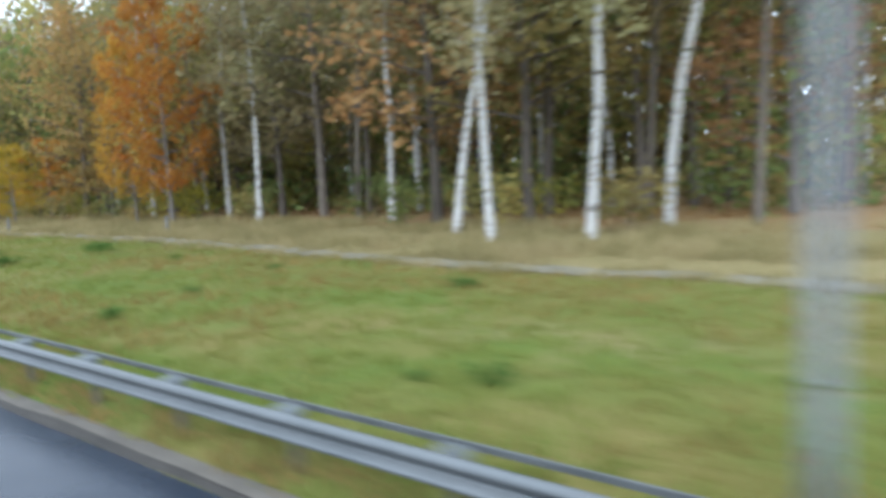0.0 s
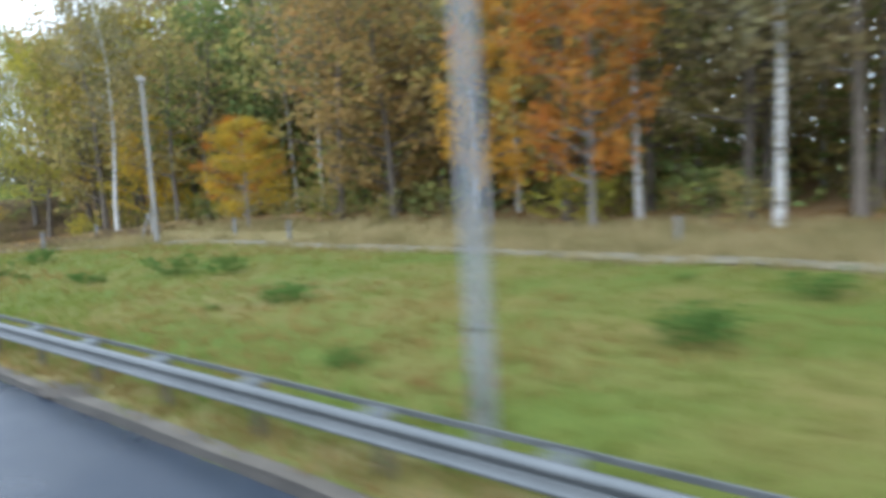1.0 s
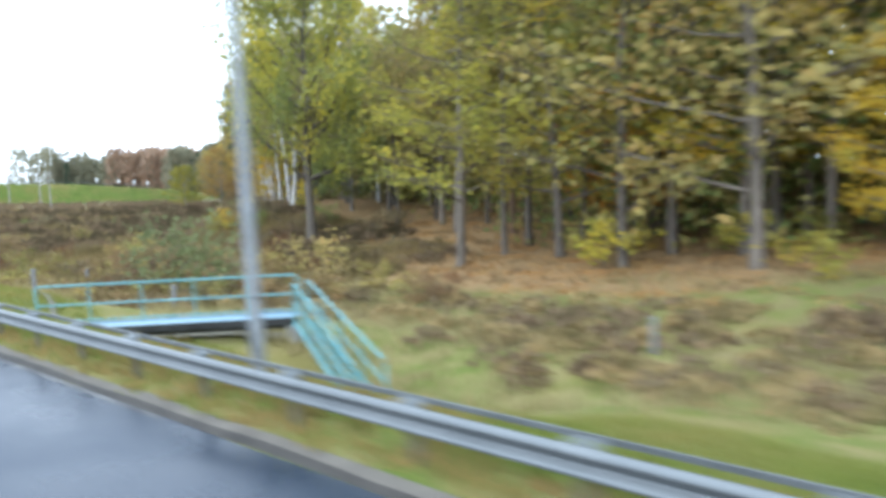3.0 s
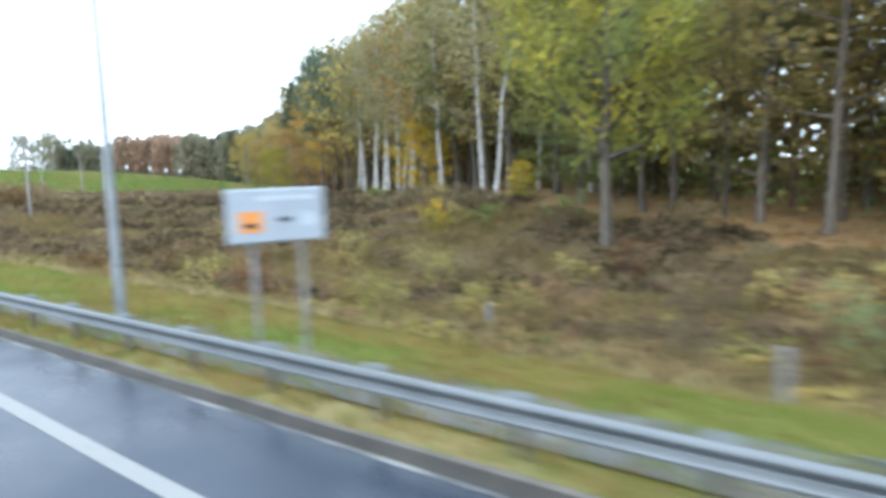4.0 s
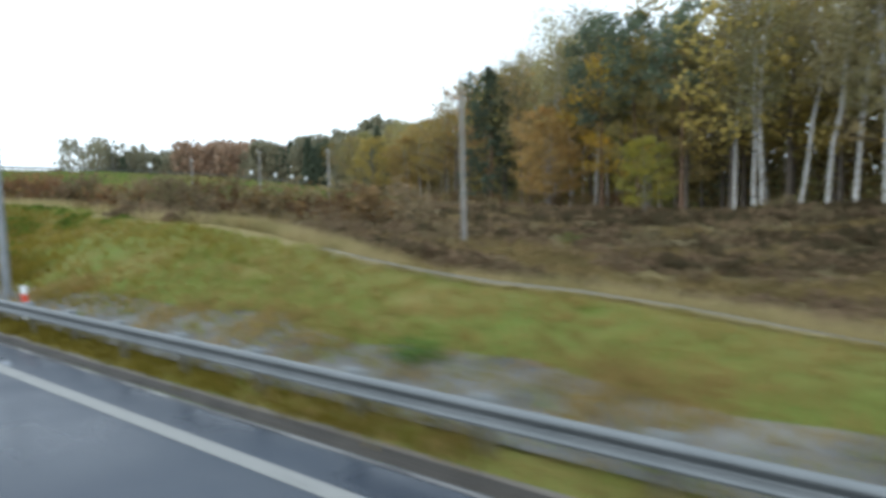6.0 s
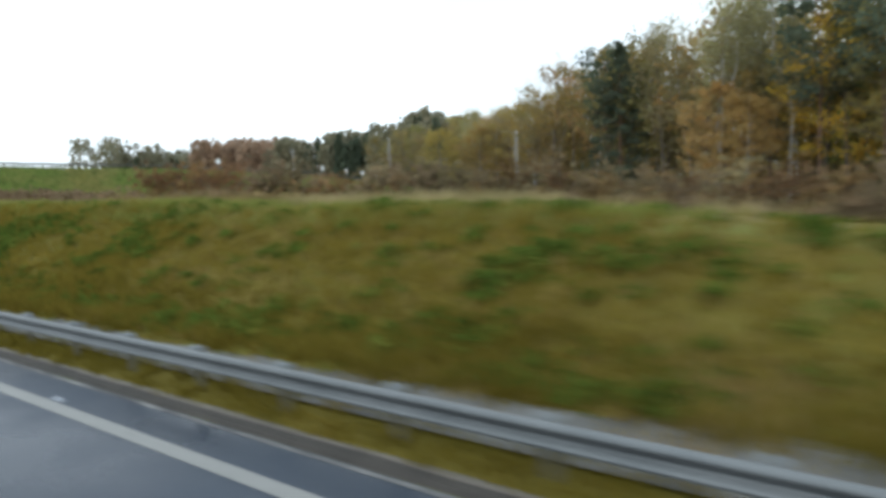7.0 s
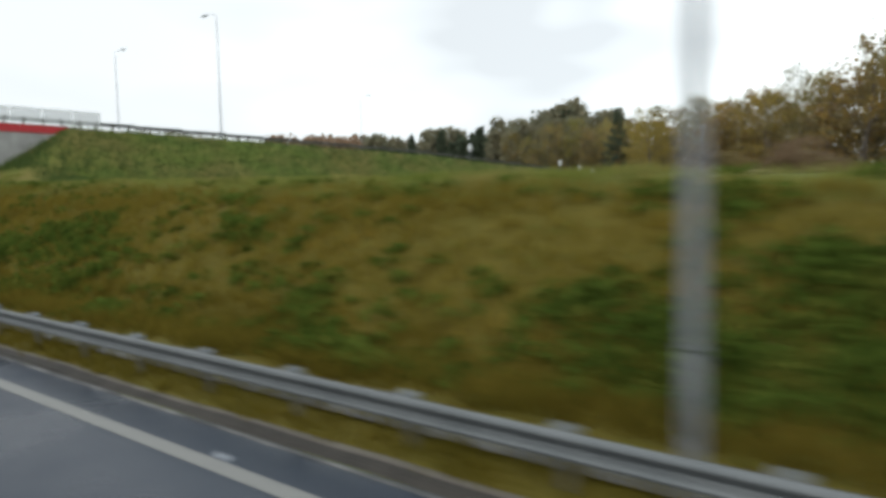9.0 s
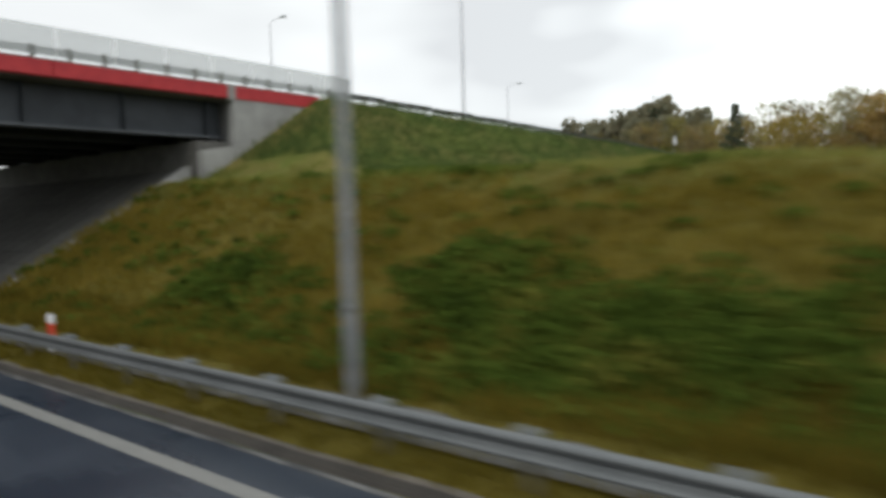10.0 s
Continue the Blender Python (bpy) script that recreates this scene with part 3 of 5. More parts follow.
        rank = max(rank, 0.95 * smooth(150, 175, y))
    return straw, litter, heath, rank


def build_ground():
    xs = [-900, -300, -100, -40, -16, -11, 4.2, 4.9, 5.2] + [5.2 + 0.6 * i for i in range(1, 34)] + [26 + 1.5 * i for i in range(0, 30)] + [72 + 5 * i for i in range(0, 14)] + [150, 180, 230, 300, 420, 700, 1500]
    ys = [-900, -300, -100, -50] + [-30 + 1.2 * i for i in range(0, 284)] + [313, 320, 340, 380, 450, 600, 900, 1600]
    verts, cols = [], []
    for y in ys:
        for x in xs:
            yy = min(max(y, -30), 330)
            verts.append((x, y, height(x, yy)))
            cols.append(cover_at(x, yy) if x >= 5.0 else (0.2, 0, 0, 0))
    w = len(xs)
    faces = [(j * w + i, j * w + i + 1, (j + 1) * w + i + 1, (j + 1) * w + i) for j in range(len(ys) - 1) for i in range(w - 1)]
    me = mesh_of("ground", verts, faces, GROUND, True)
    at = me.color_attributes.new("cover", "FLOAT_COLOR", "POINT")
    flat = np.array(cols, dtype=np.float32)
    at.data.foreach_set("color", flat.ravel())
    ob = new("ground", me)
    tagged(ob, "grassy verge and slope, straw, heath soil and leaf litter", "ground", kind="structure")


build_ground()

# ---- road ----
Y0, Y1 = -60.0, 420.0


def build_road():
    n = 120
    pts = [Y0 + (Y1 - Y0) * i / n for i in range(n + 1)]
    verts, faces = [], []
    cross = [(-11.5, -0.1), (-11.5, 0.0), (-4, 0.0), (0, 0.0), (3, 0.0), (4.82, 0.0), (4.82, -0.1)]
    for y in pts:
        verts += [(x, y, z) for x, z in cross]
    k = len(cross)
    for i in range(n):
        for j in range(k - 1):
            faces.append((i * k + j, i * k + j + 1, (i + 1) * k + j + 1, (i + 1) * k + j))
    ob = part("road", mesh_of("road", verts, faces, ASPHALT), None)
    tagged(ob, "wet grey asphalt carriageway, blue of the reflected sky in its colour", "road", kind="structure")
    # kerb strip of silt and crumbled concrete
    rng = random.Random(4)
    verts, faces = [], []
    m = 480
    for i in range(m + 1):
        y = Y0 + (Y1 - Y0) * i / m
        a = 4.785 + rng.uniform(-0.02, 0.015)
        b = 5.08 + 0.05 * noise.noise((0, y * 0.3, 2)) + rng.uniform(-0.02, 0.03)
        pale = 0.1 + 0.1 * (1 - smooth(84, 104, y))
        verts += [(a, y, 0.003), (a + 0.07, y, 0.035 + rng.uniform(0, 0.02)), (b - pale, y, 0.05 + rng.uniform(0, 0.02)), (b + 0.03, y, 0.045 + rng.uniform(0, 0.02))]
    for i in range(m):
        for j in range(3):
            faces.append((i * 4 + j, i * 4 + j + 1, i * 4 + j + 5, i * 4 + j + 4))
    ob = part("kerb", mesh_of("kerb", verts, [f for i, f in enumerate(faces) if i % 3 < 2], SILT), None)
    tagged(ob, "dark silted gutter face of the kerb along the asphalt", "kerb", kind="structure")
    ob = part("kerb_edge", mesh_of("kerb_edge", verts, [f for i, f in enumerate(faces) if i % 3 == 2], KERB), None)
    tagged(ob, "thin grey-brown concrete edge along the kerb", "kerb", kind="structure")
    # lines
    ob = part("lane_line", mesh_of("lane_line", *band([(0.35, 10), (2.67, 96.6), (3.05, 110), (3.5, 122.5), (3.88, 135), (3.92, 150), (3.93, 200), (3.93, 260), (3.93, 420)], 0.24, 0.005), PAINT), None)
    tagged(ob, "broad white painted lane line on wet asphalt", "road marking", kind="structure")
    ob = part("edge_line", mesh_of("edge_line", *band([(4.72, 84 + 6 * i) for i in range(50)], 0.09, 0.005), WORN), None)
    tagged(ob, "thin worn white edge line beside the kerb", "road marking", kind="structure")
    # curved merge arrows on the lane
    shaft = [(2.74, 3.2), (2.78, 2.3), (2.68, 1.45), (2.57, 0.6), (2.47, 1.8), (2.25, 0.9), (1.9, -0.6), (1.6, -2.4), (1.3, -2.4), (1.55, -0.6), (1.85, 1.1), (2.1, 2.1), (1.6, 2.5)]
    for y in (143.0, 223.6, 262.3):
        arrow = mesh_of("lane_arrow", [(px, y + py, 0.006) for px, py in shaft], [tuple(range(len(shaft)))], PAINT)
        tagged(part("lane_arrow", arrow, None), "white painted curved arrow on the wet lane", "road marking", kind="structure")
    # mud patches on the kerb
    for y, w in ((34.2, 0.75), (152.6, 0.8), (233.8, 0.7)):
        bm = bmesh.new()
        ring = []
        for i in range(14):
            a = 2 * math.pi * i / 14
            r = 1 + rng.uniform(-0.15, 0.15)
            ring.append(bm.verts.new((5.12 + 0.36 * r * math.cos(a), y + w * r * math.sin(a), 0.052)))
        mid = bm.verts.new((5.12, y, 0.1))
        for i in range(14):
            bm.faces.new((ring[i], ring[(i + 1) % 14], mid))
        tagged(part("drain_mud", bm, MUD), "dark wet mud patch over a kerb drain", "mud", group="kerb drains", kind="structure")
    # path along the top of the slope, gravel behind the rail
    ob = part("path", mesh_of("path", *band([(crest(y) + 0.7, y) for y in range(-30, 66, 2)], 1.1, lambda x, y: height(x, y) + 0.035), PATHWAY), None)
    tagged(ob, "narrow sandy path along the top of the verge", "path", kind="structure")
    ob = part("path", mesh_of("path", *band([(crest(y) + 1.7, y) for y in range(176, 258, 2)], 0.7, lambda x, y: height(x, y) + 0.035), GUTTER), None)
    tagged(ob, "narrow sandy path along the top of the cutting", "path", kind="structure")
    drain = [(8.4, 97), (9.1, 99), (9.7, 101), (10.1, 103), (10.4, 105), (10.3, 107), (10.1, 110), (10.1, 113)] + [(crest(y) + 0.1, y) for y in range(116, 172, 2)]
    ob = part("gutter", mesh_of("gutter", *band(drain, 0.19, lambda x, y: height(x, y) + 0.11), GUTTER), None)
    tagged(ob, "thin concrete gutter along the top of the verge", "gutter", kind="structure")
    ob = part("ditch_lining", mesh_of("ditch_lining", *band([(9.2, 95.2), (10.2, 93.6), (11.3, 92.0), (12.6, 90.0)], 0.7, lambda x, y: height(x, y) + 0.06), PATHWAY), None)
    tagged(ob, "pale concrete lining of the ditch under the footbridge", "ditch lining", kind="structure")
    verts, faces = [], []
    ys = [100 + 1.0 * i for i in range(200)]
    for y in ys:
        a = 5.66
        b = float(np.interp(y, (100, 118, 150, 160, 168, 182, 192, 225, 240, 300), (7.5, 7.6, 7.7, 8.0, 8.2, 7.2, 6.65, 6.6, 6.55, 6.5))) + (0.55 - 0.35 * smooth(178, 190, y)) * noise.noise((2, y * 0.35, 0)) + 0.25 * noise.noise((5, y * 1.1, 0))
        for k in range(4):
            x = a + (b - a) * k / 3
            verts.append((x, y, height(x, y) + (0.045 if k < 3 else -0.02)))
    for i in range(len(ys) - 1):
        for k in range(3):
            faces.append((i * 4 + k, i * 4 + k + 1, i * 4 + k + 5, i * 4 + k + 4))
    ob = part("gravel_strip", mesh_of("gravel_strip", verts, faces, GRAVEL, True), None)
    tagged(ob, "grey gravel strip behind the guard rail", "gravel", kind="structure")


build_road()


def build_studs():
    """Reflective road studs, twelve metres apart."""
    verts, faces = [], []
    for z, r in ((0.0, 0.075), (0.012, 0.07), (0.02, 0.045)):
        for k in range(10):
            a = 2 * math.pi * k / 10
            verts.append((r * math.cos(a), 1.3 * r * math.sin(a), z))
    for i in range(2):
        for k in range(10):
            faces.append((i * 10 + k, i * 10 + (k + 1) % 10, i * 10 + 10 + (k + 1) % 10, i * 10 + 10 + k))
    faces.append(tuple(range(20, 30)))
    me = mesh_of("road_stud", verts, faces, SIGN_FACE)
    for i in range(14):
        ob = part("road_stud", me, None, at=pose(4.14, 157.8 + 12.0 * i, 0.001))
        tagged(ob, "small white reflective road stud on asphalt", "road stud", group="road studs")


build_studs()

# ---- guard rail ----


def build_guard_rail(name, m, length, label, group="", rear=True, spacing=2.0, caps=True):
    """A steel guard rail along local y: beams, posts with spacers, a thin rear rail."""
    rail = thing(name, m, label, "guard rail", group)
    zs = [(0.0, 0.748), (-0.03, 0.752), (-0.058, 0.744), (-0.076, 0.728), (-0.084, 0.706), (-0.083, 0.686), (-0.074, 0.67), (-0.024, 0.622), (-0.014, 0.61), (-0.014, 0.6), (-0.022, 0.59), (-0.074, 0.546), (-0.083, 0.53), (-0.083, 0.512), (-0.074, 0.498), (-0.05, 0.488), (0.0, 0.486)]
    zs = zs + [(x + 0.006, z) for x, z in zs[::-1]]
    piece = mesh_of("beam", *extrude_y(zs, 0, 4.03, True), ZINC)
    n = int(length / 4)
    for i in range(n):
        part("beam", piece, None, rail, at=pose(0.002 * (i % 2), 4 * i - 1, 0))
    bm = bmesh.new()
    add_box(bm, (0.14, -0.05, -0.3), (0.146, 0.05, 0.75))
    add_box(bm, (0.14, -0.056, -0.3), (0.2, -0.05, 0.75))
    add_box(bm, (0.14, 0.05, -0.3), (0.2, 0.056, 0.75))
    post = bpy.data.meshes.new("post")
    bm.to_mesh(post)
    bm.free()
    post.materials.append(POST_STEEL)
    bm = bmesh.new()
    add_box(bm, (0.008, -0.11, 0.56), (0.22, 0.11, 0.765), 0.02)
    for v in bm.verts:
        if v.co.z > 0.7:
            v.co.z += 0.02 - 2.0 * v.co.y ** 2
    cap = bpy.data.meshes.new("spacer")
    bm.to_mesh(cap)
    bm.free()
    cap.materials.append(DULL_ZINC)
    for i in range(int(length / spacing)):
        part("post", post, None, rail, at=pose(0, spacing * i, 0))
        if caps:
            part("spacer", cap, None, rail, at=pose(0, spacing * i, 0))
    if rear:
        prof = [(0.29, 0.69), (0.32, 0.69), (0.33, 0.705), (0.33, 0.735), (0.32, 0.748), (0.29, 0.748)]
        long = mesh_of("rear_rail", *extrude_y(prof, 0, 8.0, True), ZINC)
        for i in range(int(min(length, 120) / 8)):
            part("rear_rail", long, None, rail, at=pose(0, 8 * i - 1, 0))
    return rail


build_guard_rail("guard_rail", pose(5.27, -16, 0), 340, "galvanised steel guard rail on posts beside the wet road", rear=True)

# ---- lamp posts ----


def build_lamp_post(name, m, label, group, tall=10.5, arm=1.4, slim=1.0):
    lamp = thing(name, m, label, "street lamp", group)
    tube("base", [(0, 0, -0.25), (0, 0, 1.28)], 0.108 * slim, POLE_ZINC, lamp, 12)
    tube("collar", [(0, 0, 1.26), (0, 0, 1.29)], 0.12 * slim, ZINC, lamp, 12)
    part("hatch", box((-0.125, -0.045, 0.45), (-0.108, 0.045, 0.85), 0.006), ZINC, lamp)
    tube("pole", [(0, 0, 1.28), (0, 0, 5), (0, 0, tall)], 0.1 * slim, POLE_ZINC, lamp, 12, r2=0.045 * slim)
    tube("arm", [(0, 0, tall - 0.05), (-0.15 * arm, 0, tall + 0.2), (-arm, 0, tall + 0.3)], 0.03 * slim, POLE_ZINC, lamp, 8)
    bm = box((-arm - 0.65, -0.14, tall + 0.24), (-arm + 0.05, 0.14, tall + 0.36), 0.04)
    head = part("luminaire", bm, GREY_SHEET, lamp)
    part("lens", box((-arm - 0.6, -0.1, tall + 0.228), (-arm - 0.1, 0.1, tall + 0.24), 0.004), WHITE, head)
    return lamp


lamp = build_lamp_post("street_lamp", pose(6.42, -2.5, 0.1), "tall grey steel street lamp behind the guard rail", "roadside street lamps")
for y in (27.5, 55.6, 84.1, 116.2, 145.7, 176.2, 208.1, 237.0, 267.5):
    x = 6.08 if y == 237.0 else 6.42
    copy_thing(lamp, pose(x, y, height(x, y)))

# ---- overpass ----


def build_overpass():
    bridge = thing("overpass", pose(0, 0, -0.14), "road overpass with red edge beam, dark girders and concrete abutment", "bridge", kind="")
    yf, yb, xl, xr = 285.0, 308.0, -24.0, 22.0

    def run(x0, x1, a, b, za, zb, bevel=0.02):
        return box((x0, a, za), (x1, b, zb), bevel)

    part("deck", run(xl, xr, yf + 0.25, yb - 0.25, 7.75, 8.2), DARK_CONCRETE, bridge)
    n = 12
    for y in (yf, yb - 0.25):
        for i in range(n):
            x0, x1 = xl + (17.0 - xl) * i / n, xl + (17.0 - xl) * (i + 1) / n
            part("edge_beam", run(x0, x1 - 0.015, y, y + 0.25, 7.8, 8.36), RED, bridge, "red painted edge beam")
        part("edge_beam", run(17.35, xr, y, y + 0.25, 7.8, 8.36), RED, bridge, "red painted edge beam")
        part("joint_cover", run(17.0, 17.35, y - 0.02, y + 0.25, 7.72, 8.38), CONCRETE, bridge)
        part("coping", run(xl, xr, y - 0.03, y + 0.45, 8.36, 8.385), CONCRETE, bridge)
    for k, y in enumerate((286.1, 289.6, 293.1, 296.6, 300.1, 303.4, 306.6)):
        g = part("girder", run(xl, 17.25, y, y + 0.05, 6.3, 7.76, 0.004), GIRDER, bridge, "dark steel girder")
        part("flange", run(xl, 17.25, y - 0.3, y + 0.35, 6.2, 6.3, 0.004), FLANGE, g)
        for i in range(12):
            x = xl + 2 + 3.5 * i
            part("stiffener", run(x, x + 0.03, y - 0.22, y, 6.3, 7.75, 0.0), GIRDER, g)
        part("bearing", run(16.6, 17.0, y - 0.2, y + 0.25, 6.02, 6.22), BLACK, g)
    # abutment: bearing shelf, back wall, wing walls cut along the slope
    # shelf in the same paver colour, under-deck shade included
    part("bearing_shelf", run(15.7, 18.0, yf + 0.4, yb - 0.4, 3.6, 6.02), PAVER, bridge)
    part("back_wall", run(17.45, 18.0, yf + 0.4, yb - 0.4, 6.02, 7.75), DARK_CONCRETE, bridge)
    for y in (yf + 0.05, yb - 0.35):
        bm = bmesh.new()
        outline = ((15.65, 4.35), (16.6, 4.5), (22.3, 7.95), (22.3, 8.0), (17.2, 7.79), (17.2, 5.85), (15.65, 5.6))
        front = [bm.verts.new((x, y, z)) for x, z in outline]
        back = [bm.verts.new((x, y + 0.35, z)) for x, z in outline]
        bm.faces.new(front)
        bm.faces.new(back[::-1])
        for i in range(len(outline)):
            j = (i + 1) % len(outline)
            bm.faces.new((front[i], back[i], back[j], front[j]))
        bmesh.ops.recalc_face_normals(bm, faces=bm.faces)
        part("wing_wall", bm, CONCRETE, bridge, "pale concrete wing wall")
    # left bank pier and abutment
    for y in (287.0, 296.0, 305.0):
        tube("pier", [(-7, y, -0.5), (-7, y, 6.0)], 0.5, CONCRETE, bridge, 16)
    part("pier_cap", run(-7.6, -6.4, yf + 0.8, yb - 0.8, 5.9, 6.22), CONCRETE, bridge)
    part("abutment", run(-25.5, -22.5, yf + 0.4, yb - 0.4, -0.5, 7.75), CONCRETE, bridge)
    # paved slope under the deck, the deck's shade put into the paver colour
    slope = thing("slope_paving", pose(0, 0, 0), "grey concrete block paving on the slope under the overpass, shade in its colour", "paving", kind="structure")
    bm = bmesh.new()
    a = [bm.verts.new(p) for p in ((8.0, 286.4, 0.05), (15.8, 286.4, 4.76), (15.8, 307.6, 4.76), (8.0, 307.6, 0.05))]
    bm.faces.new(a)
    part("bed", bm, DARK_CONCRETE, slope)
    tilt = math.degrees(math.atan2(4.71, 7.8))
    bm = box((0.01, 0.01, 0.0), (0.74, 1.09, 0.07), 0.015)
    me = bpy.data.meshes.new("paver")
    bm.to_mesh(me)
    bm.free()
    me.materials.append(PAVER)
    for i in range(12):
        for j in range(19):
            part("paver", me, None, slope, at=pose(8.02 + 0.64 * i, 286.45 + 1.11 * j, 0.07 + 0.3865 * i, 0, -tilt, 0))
    part("edge_strip", mesh_of("edge_strip", [(7.9, 285.95, 0.2), (15.8, 285.95, 4.95), (15.8, 286.5, 4.95), (7.9, 286.5, 0.2), (7.9, 285.95, -0.3), (15.8, 285.95, 4.45)], [(0, 1, 2, 3), (0, 4, 5, 1)], CONCRETE), None, slope, "pale concrete edge strip")
    # screen on the deck
    screen = thing("noise_screen", pose(0, yf + 0.2, 8.26), "see-through noise screen on the overpass edge", "screen")
    for i in range(24):
        x = -23.6 + 2.0 * i
        part("panel", box((x + 0.05, 0.0, 0.1), (x + 1.95, 0.015, 1.08), 0.003), SCREEN, screen)
        part("post", box((x - 0.02, -0.01, 0), (x + 0.02, 0.04, 1.1), 0.005), WHITE, screen)
    part("top_rail", box((-23.6, 0.0, 1.08), (24.4, 0.03, 1.1), 0.004), WHITE, screen)


build_overpass()
side_rail = build_guard_rail("guard_rail", pose(-24, 285.35, 7.95, 0, 0, -90), 136, "steel guard rail along the side road over the bridge", rear=False, spacing=1.2, caps=False)
for o in side_rail.children:
    x = -24 + o.location.y
    drop = ramp_top(x) - 8.12 if x > 22 else 0.0
    o.location.z += drop

slim_lamp = None
for x, y in ((35.0, 286.0), (37.0, 307.0), (73.6, 307.0)):
    at = pose(x, y, height(x, y) - 0.05, 0, 0, 90 if y > 290 else -90)
    if slim_lamp:
        copy_thing(slim_lamp, at)
    else:
        slim_lamp = build_lamp_post("street_lamp", at, "tall grey street lamp beside the overpass road", "side road lamps", slim=0.6)
# verge of the side road
ob = part("side_road", mesh_of("side_road", *band([(x, 297.0) for x in range(18, 160, 4)], 15.0, lambda x, y: ramp_top(x) + 0.08 if x > 22 else 8.15), ASPHALT), None)
tagged(ob, "grey asphalt side road on the embankment", "road", kind="structure")


def build_round_sign():
    s = thing("road_sign", pose(93.6, 284.9, ramp_top(93.6) - 0.1), "white round road sign on a steel post", "road sign", "side road signs")
    tube("post", [(0, 0, -0.3), (0, 0, 2.2)], 0.04, POLE_ZINC, s)
    tube("disc", [(0, -0.07, 1.8), (0, -0.05, 1.8)], 0.48, WHITE, s, 24)
    for x in (70.0, 100.2, 104.9, 109.2):
        copy_thing(s, pose(x, 284.9, ramp_top(x) - 0.1))


build_round_sign()

# ---- gantry over the road ----


def build_gantry():
    g = thing("gantry", pose(0, 135.75, 0), "grey steel lattice gantry spanning the road", "gantry")
    for x0 in (6.5, -15.0):
        foot = [(-0.26, -0.38), (0.26, -0.38), (0.26, 0.38), (-0.26, 0.38)]
        corners = []
        for dx, dy in foot:
            a = Vector((x0 + dx, dy, -0.2))
            b = Vector((x0 + dx * 0.75, dy * 0.8, 7.2))
            corners.append((a, b))
            tube("column", [a, b], 0.06, POLE_ZINC, g, 8)
        for k in range(10):
            s0, s1 = k / 10, (k + 1) / 10
            for i in range(4):
                (a, b), (c, d) = corners[i], corners[(i + 1) % 4]
                tube("brace", [a.lerp(b, s0), c.lerp(d, s1 if (k + i) % 2 else s0)], 0.014, POLE_ZINC, g, 5)
        part("base_plate", box((x0 - 0.4, -0.55, -0.3), (x0 + 0.4, 0.55, 0.1), 0.03), DARK_CONCRETE, g, "concrete footing")
    chords = [(-0.31, 6.4), (0.31, 6.4), (0.31, 7.05), (-0.31, 7.05)]
    for y, z in chords:
        tube("chord", [(-15.4, y, z), (6.9, y, z)], 0.05, POLE_ZINC, g, 8)
    for i in range(15):
        xa, xb = -15 + 1.45 * i, -15 + 1.45 * (i + 1)
        for k in range(4):
            (y0, z0), (y1, z1) = chords[k], chords[(k + 1) % 4]
            tube("lacing", [(xa, y0, z0), (xb, y1, z1)], 0.02, POLE_ZINC, g, 5)
    part("end_plate", box((6.1, -0.42, 6.32), (6.95, 0.42, 6.46), 0.01), GREY_SHEET, g)
    part("end_plate", box((6.1, -0.42, 7.0), (6.95, 0.42, 7.12), 0.01), GREY_SHEET, g)


build_gantry()

# ---- information sign ----


def build_panel_sign():
    z = height(6.8, 111.5)
    s = thing("information_sign", pose(6.75, 111.4, z, 0, 0, -24), "white information panel with orange square on two posts", "road sign")
    panel = part("panel", box((-0.78, -0.02, 1.92), (0.78, 0.02, 2.76), 0.01), SIGN_FACE, s)
    part("frame", box((-0.8, 0.021, 1.9), (0.8, 0.045, 2.78), 0.006), GREY_SHEET, panel)
    part("orange_square", box((-0.62, -0.027, 2.08), (-0.24, -0.021, 2.42), 0.0), ORANGE_PANEL, panel)
    part("symbol", box((-0.54, -0.032, 2.15), (-0.34, -0.0275, 2.23), 0.0), BLACK, panel)
    part("text_bar", box((-0.35, -0.027, 2.58), (0.62, -0.021, 2.66), 0.0), GREY_SHEET, panel)
    bm = bmesh.new()
    v = [bm.verts.new(p) for p in ((-0.02, -0.024, 2.27), (0.14, -0.024, 2.2), (0.14, -0.024, 2.24), (0.24, -0.024, 2.24), (0.24, -0.024, 2.3), (0.14, -0.024, 2.3), (0.14, -0.024, 2.34))]
    bm.faces.new(v)
    part("arrow", bm, BLACK, panel)
    tube("ring", [(0.5, -0.027, 2.27), (0.5, -0.021, 2.27)], 0.13, GREY_SHEET, panel, 16)
    for x in (-0.4, 0.4):
        tube("post", [(x, 0.07, -0.3), (x, 0.07, 2.72)], 0.035, POLE_ZINC, s)


build_panel_sign()

# ---- delineator posts on the rail ----


def build_delineator():
    bm = box((-0.06, -0.03, -0.1), (0.06, 0.03, 0.88), 0.02)
    d = thing("delineator_post", pose(5.78, 173.3, 0.1), "white plastic marker post with a red band", "marker post", "marker posts")
    part("body", bm, WHITE, d)
    part("red_band", box((-0.064, -0.034, 0.36), (0.064, 0.034, 0.7), 0.018), SAFETY_RED, d)
    copy_thing(d, pose(5.78, 275.7, 0.1))


build_delineator()


def build_scrap():
    bm = bmesh.new()
    bmesh.ops.create_icosphere(bm, subdivisions=2, radius=0.13)
    for v in bm.verts:
        v.co *= 1 + 0.35 * noise.noise(v.co * 9)
        v.co.z *= 0.5
    ob = part("plastic_bag", bm, YELLOW_FILM, None, at=pose(4.93, 63.1, 0.1, 0, 0, 30))
    tagged(ob, "crumpled yellow plastic bag lying on the kerb", "litter")


build_scrap()

# ---- footbridge with steps across the ditch ----


